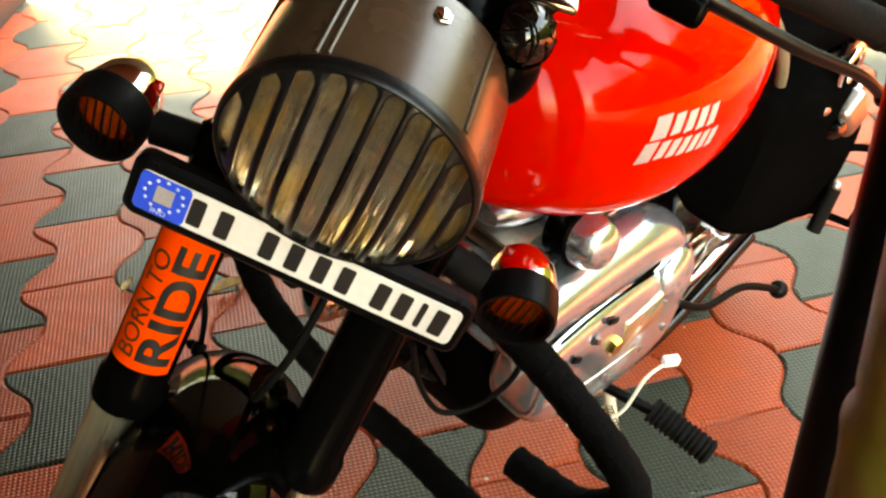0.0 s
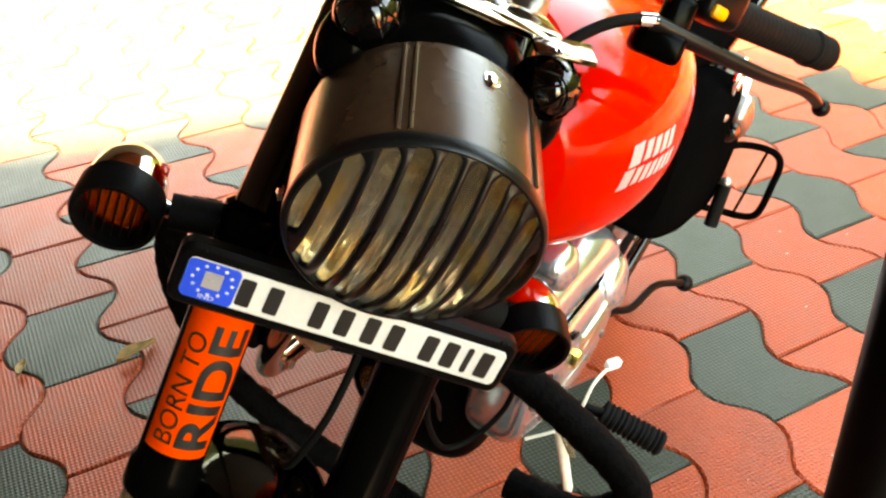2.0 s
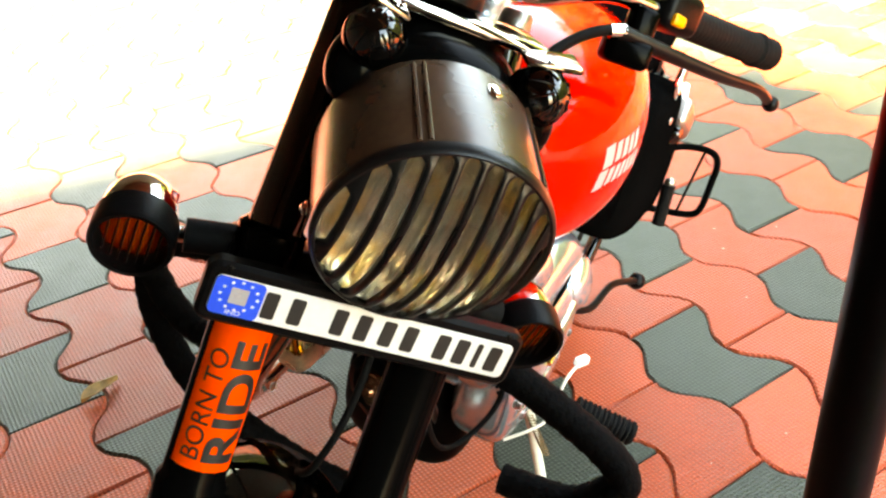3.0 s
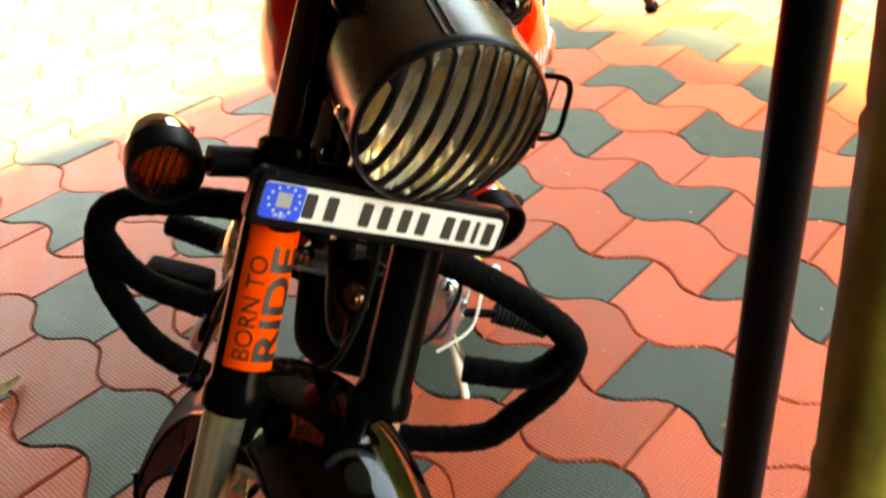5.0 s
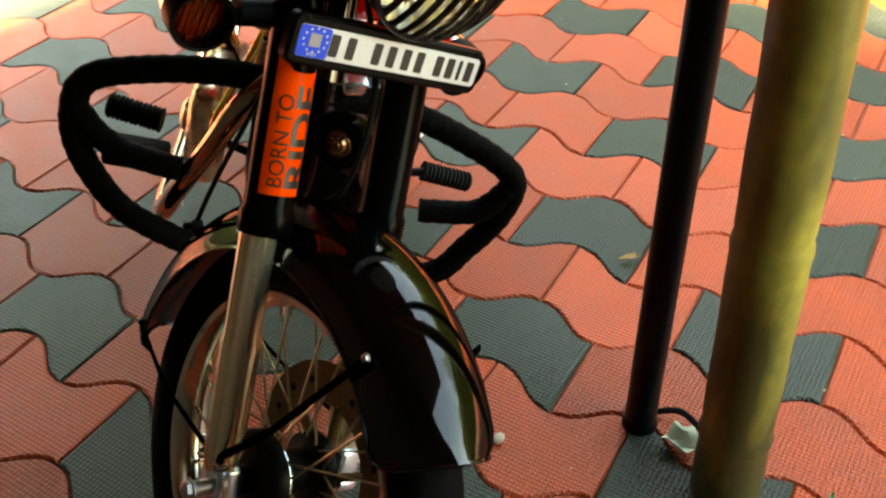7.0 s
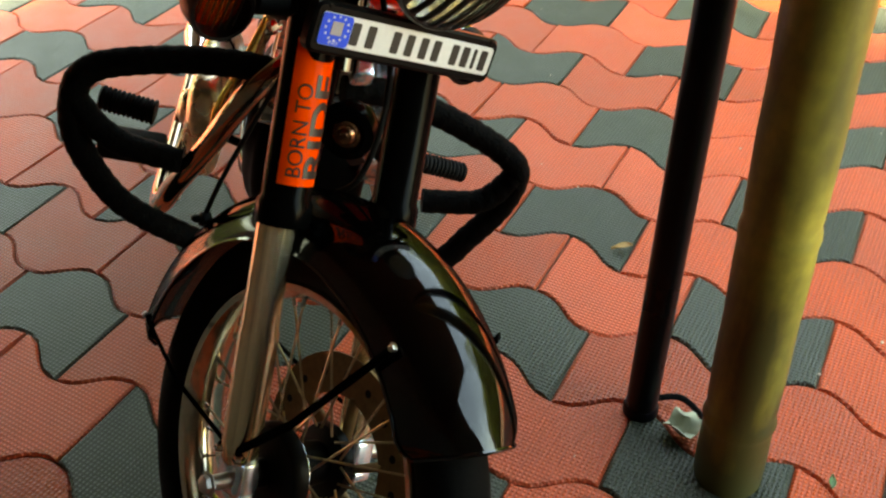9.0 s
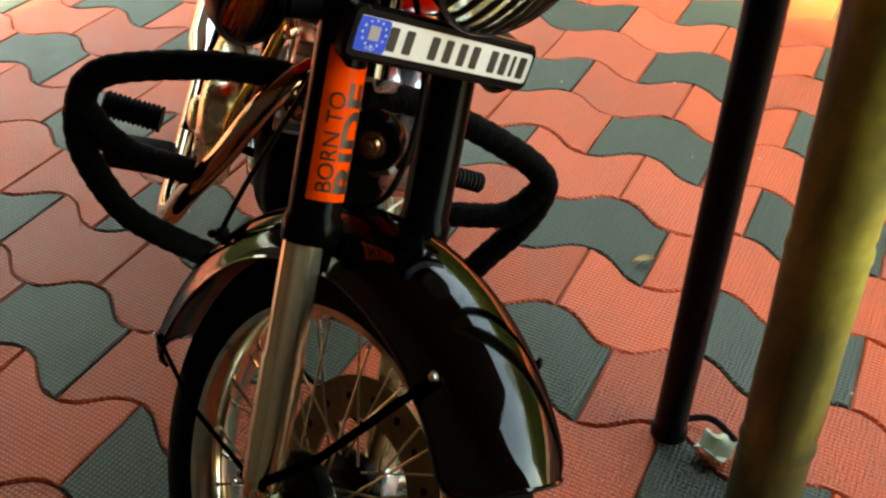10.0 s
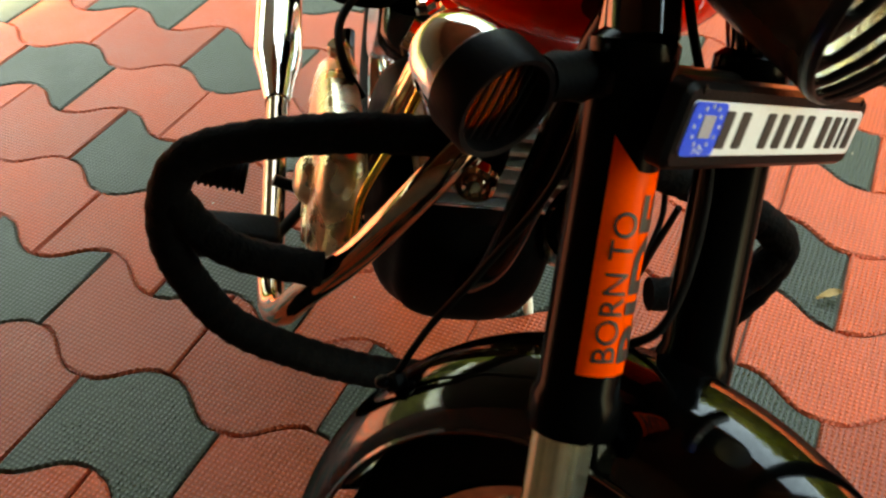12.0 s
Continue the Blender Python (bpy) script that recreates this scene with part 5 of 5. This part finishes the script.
# ---- hedges round the yard, seen mirrored in the paint ----
def hedge(label, low, high, n, seed):
    """Many small leaves filling a long uneven bank."""
    pick = random.Random(seed)
    verts, faces = [], []
    while len(faces) < n:
        c = Vector([pick.uniform(a, b) for a, b in zip(low, high)])
        along = c.x if high[0] - low[0] > high[1] - low[1] else c.y
        if c.z > high[2] * (0.78 + 0.22 * math.sin(along * 1.7 + seed) * math.sin(along * 0.63)):
            continue
        turn = Matrix.Rotation(pick.uniform(0, 6.28), 3, "Z") @ Matrix.Rotation(pick.uniform(-1.2, 1.2), 3, "X")
        size = pick.uniform(0.05, 0.11)
        base = len(verts)
        for x, y in ((-1, 0), (-0.1, 0.5), (1, 0), (-0.1, -0.5)):
            verts.append(c + turn @ Vector((x * size, y * size, 0.12 * size * abs(y))))
        faces.append((base, base + 1, base + 2, base + 3))
    me = bpy.data.meshes.new("hedge")
    me.from_pydata(verts, [], faces)
    me.materials.append(LEAVES)
    tagged(new("hedge", me), label, "hedge", kind="stuff")


hedge("leafy green hedge along the yard wall", (5.2, -7, 0), (6.25, 13, 4.4), 24000, 3)
hedge("sunlit hedge across the yard", (-6, 9.0, 0), (6, 10.2, 3.4), 13000, 4)

# ---- litter ----
def leaf(name, at, size, turn, mat, label, category="leaf"):
    bm = bmesh.new()
    rows = []
    for i in range(9):
        t = i / 8
        w = 0.2 * math.sin(math.pi * t ** 0.8) * (1 - 0.2 * t)
        row = [bm.verts.new(((t - 0.5) * size, s * w * size, 0.006 + 0.12 * size * (s * s) + 0.03 * size * math.sin(t * 5))) for s in (-1, -0.5, 0, 0.5, 1)]
        rows.append(row)
    for a, b in zip(rows, rows[1:]):
        for k in range(4):
            bm.faces.new((a[k], a[k + 1], b[k + 1], b[k]))
    bmesh.ops.remove_doubles(bm, verts=bm.verts, dist=1e-5)
    bmesh.ops.solidify(bm, geom=bm.faces[:], thickness=0.0008)
    ob = new(name, finish(bm, name, mat))
    ob.location = at
    ob.rotation_euler = (0, 0, radians(turn))
    tagged(ob, label, category)


leaf("dry_leaf", (-0.125, 2.04, 0.002), 0.10, 35, DRYLEAF, "curled dry brown leaf lying on the pavers")
leaf("dry_leaf", (-0.365, 2.068, 0.002), 0.06, 80, DRYLEAF, "small dry brown leaf on the pavers")
leaf("green_leaf", (0.603, 0.337, 0.002), 0.035, 20, GREENLEAF, "small green leaf on the pavers")
bm = ball(0.012, (0, 0, 0.008), (1.2, 0.9, 0.75), 10, 7)
ob = new("pebble", finish(bm, "pebble", PEBBLE))
ob.location = (0.341, 0.847, 0)
tagged(ob, "small tan pebble on a red paver", "pebble")
bm = bmesh.new()
bmesh.ops.create_grid(bm, x_segments=8, y_segments=8, size=0.028)
for v in bm.verts:
    v.co.z = 0.012 + 0.022 * noise.noise(v.co * 38) + 0.02 * abs(v.co.x / 0.03)
    v.co.x += 0.008 * noise.noise(v.co * 60 + Vector((3, 1, 0)))
bmesh.ops.solidify(bm, geom=bm.faces[:], thickness=0.001)
ob = new("crumpled_paper", finish(bm, "crumpled_paper", PAPER))
ob.location = (0.545, 0.592, 0)
tagged(ob, "crumpled pale scrap lying between the two poles", "litter")

bm = tube(curve_points([(0.578, 0.672, 0.006), (0.60, 0.63, 0.02), (0.595, 0.585, 0.012), (0.565, 0.548, 0.02)], 8), 0.006, 8, flat=0.5)
ob = new("black_strap", finish(bm, "black_strap", RUBBER))
tagged(ob, "scrap of black rubber strap lying between the poles", "litter")
leaf("twig_leaf", (0.93, 0.955, 0.002), 0.05, 140, DRYLEAF, "small withered leaf in a paver joint")
rng = random.Random(11)
bm = bmesh.new()
for k in range(48):
    s = rng.uniform(0.0012, 0.0038)
    r = bmesh.ops.create_icosphere(bm, subdivisions=1, radius=s)
    bmesh.ops.scale(bm, verts=r["verts"], vec=(rng.uniform(0.7, 1.6), rng.uniform(0.6, 1.2), 0.5))
    bmesh.ops.translate(bm, verts=r["verts"], vec=(rng.uniform(0.35, 1.9), rng.uniform(0.2, 2.1), s * 0.4))
ob = new("crumbs", finish(bm, "crumbs", PEBBLE))
tagged(ob, "scattered pale crumbs and grit on the pavers", "grit", kind="stuff")

# ---- pavers ----
ROW, LEN, AMP, GAP, BED, SKEW = 0.2075, 0.2932, 0.0350, 0.0028, 0.05, -0.041
ALONG = math.atan2(-0.2875, 0.0504) + 0.0065
u_dir = Vector((math.cos(ALONG), math.sin(ALONG), 0))
v_dir = Vector((-u_dir.y, u_dir.x, 0))
P0 = u_dir * -1.4832 + v_dir * 1.2550
PAVE = to_matrix((u_dir, v_dir, Vector((0, 0, 1))), P0)
# rows laid by hand: the straight joints of each row lie a little forward or back
SLIP = {-7: 0.004, -6: 0.006, -5: 0.005, -4: -0.001, -3: -0.001, -2: -0.003, -1: -0.008, 0: -0.004, 1: 0.006, 2: 0.007, 3: 0.009, 4: 0.008}


def paver_outline(phase, slip, n=16):
    """One paver with two waved sides and two straight ends; u along its row."""
    def wave(u):
        th = 2 * math.pi * u / LEN + phase
        return AMP * (math.cos(th) - 0.07 * math.cos(3 * th))
    lo = [slip + (GAP / 2 + (LEN - GAP) * k / n) for k in range(n + 1)]
    pts = [(u, wave(u) + GAP / 2) for u in lo] + [(u, wave(u) + ROW - GAP / 2) for u in reversed(lo)]
    return [(x + SKEW * y, y) for x, y in pts]


def paver_bm(phase, slip):
    out = paver_outline(phase, slip)
    bm = bmesh.new()
    n = len(out)
    half = n // 2
    inset = []
    for k, (x, y) in enumerate(out):
        a, b = out[k - 1], out[(k + 1) % n]
        tx, ty = b[0] - a[0], b[1] - a[1]
        ln = math.hypot(tx, ty) or 1
        inset.append((x - ty / ln * 0.0042, y + tx / ln * 0.0042))
    bot = [bm.verts.new((x, y, -BED * 0.4)) for x, y in out]
    mid = [bm.verts.new((x, y, -0.0045)) for x, y in out]
    top = [bm.verts.new((x, y, 0.0)) for x, y in inset]
    for a, b in ((bot, mid), (mid, top)):
        for k in range(n):
            bm.faces.new((a[k], a[(k + 1) % n], b[(k + 1) % n], b[k]))
    for k in range(half - 1):
        bm.faces.new((top[k], top[k + 1], top[n - 2 - k], top[n - 1 - k]))
    return bm


bed = bmesh.new()
bmesh.ops.create_grid(bed, x_segments=20, y_segments=20, size=9)
bmesh.ops.translate(bed, verts=bed.verts, vec=(1.0, 3.0, -0.008))
pavement = new("pavement", finish(bed, "pavement", SAND))
tagged(pavement, "yard paved with waved red and grey interlocking blocks", "pavement", kind="structure")
shapes = {}


def paver_shape(j, grey):
    """The mesh shared by all pavers of one colour in rows laid alike."""
    key = (j % 2, SLIP.get(j, 0.0), grey)
    if key not in shapes:
        shapes[key] = finish(paver_bm(math.pi * (j % 2), key[1]), "paver", GREY_TILE if grey else RED_TILE)
    return shapes[key]


rng = random.Random(7)
near, far = [], []
for j in range(-22, 24):
    for i in range(-26, 26):
        c = PAVE @ Vector((i * LEN + j * LEN / 2 + LEN / 2 + SKEW * j * ROW, (j + 0.5) * ROW, 0))
        d = math.hypot(c.x - 0.5, c.y - 1.5)
        if -3.2 < c.x < 5.0 and -1.0 < c.y < 8.2:
            (near if d < 1.75 else far).append((d, i, j))
near.sort()
far += near[300:]
for d, i, j in near[:300]:
    grey = (i + 2 * j) % 3 == 0
    ob = new("paver", paver_shape(j, grey))
    ob.parent = pavement
    tilt = Matrix.Rotation(rng.uniform(-0.006, 0.006), 4, "X") @ Matrix.Rotation(rng.uniform(-0.006, 0.006), 4, "Y")
    ob.matrix_basis = PAVE @ Matrix.Translation((i * LEN + j * LEN / 2 + SKEW * j * ROW + rng.uniform(-0.001, 0.001), j * ROW, rng.uniform(-0.0012, 0.0012))) @ tilt
for grey in (False, True):
    verts, faces = [], []
    for d, i, j in far:
        if ((i + 2 * j) % 3 == 0) != grey:
            continue
        src = paver_shape(j, grey)
        dz = rng.uniform(-0.001, 0.001)
        base = len(verts)
        for v in src.vertices:
            verts.append((v.co.x + i * LEN + j * LEN / 2 + SKEW * j * ROW, v.co.y + j * ROW, v.co.z + dz))
        for f in src.polygons:
            faces.append([base + k for k in f.vertices])
    me = bpy.data.meshes.new("paver_rows")
    me.from_pydata(verts, [], faces)
    me.materials.append(GREY_STUFF if grey else RED_STUFF)
    ob = new("paver_rows", me)
    ob.parent = pavement
    ob.matrix_basis = PAVE
    tagged(ob, "far rows of grey pavers" if grey else "far rows of red pavers", kind="stuff")
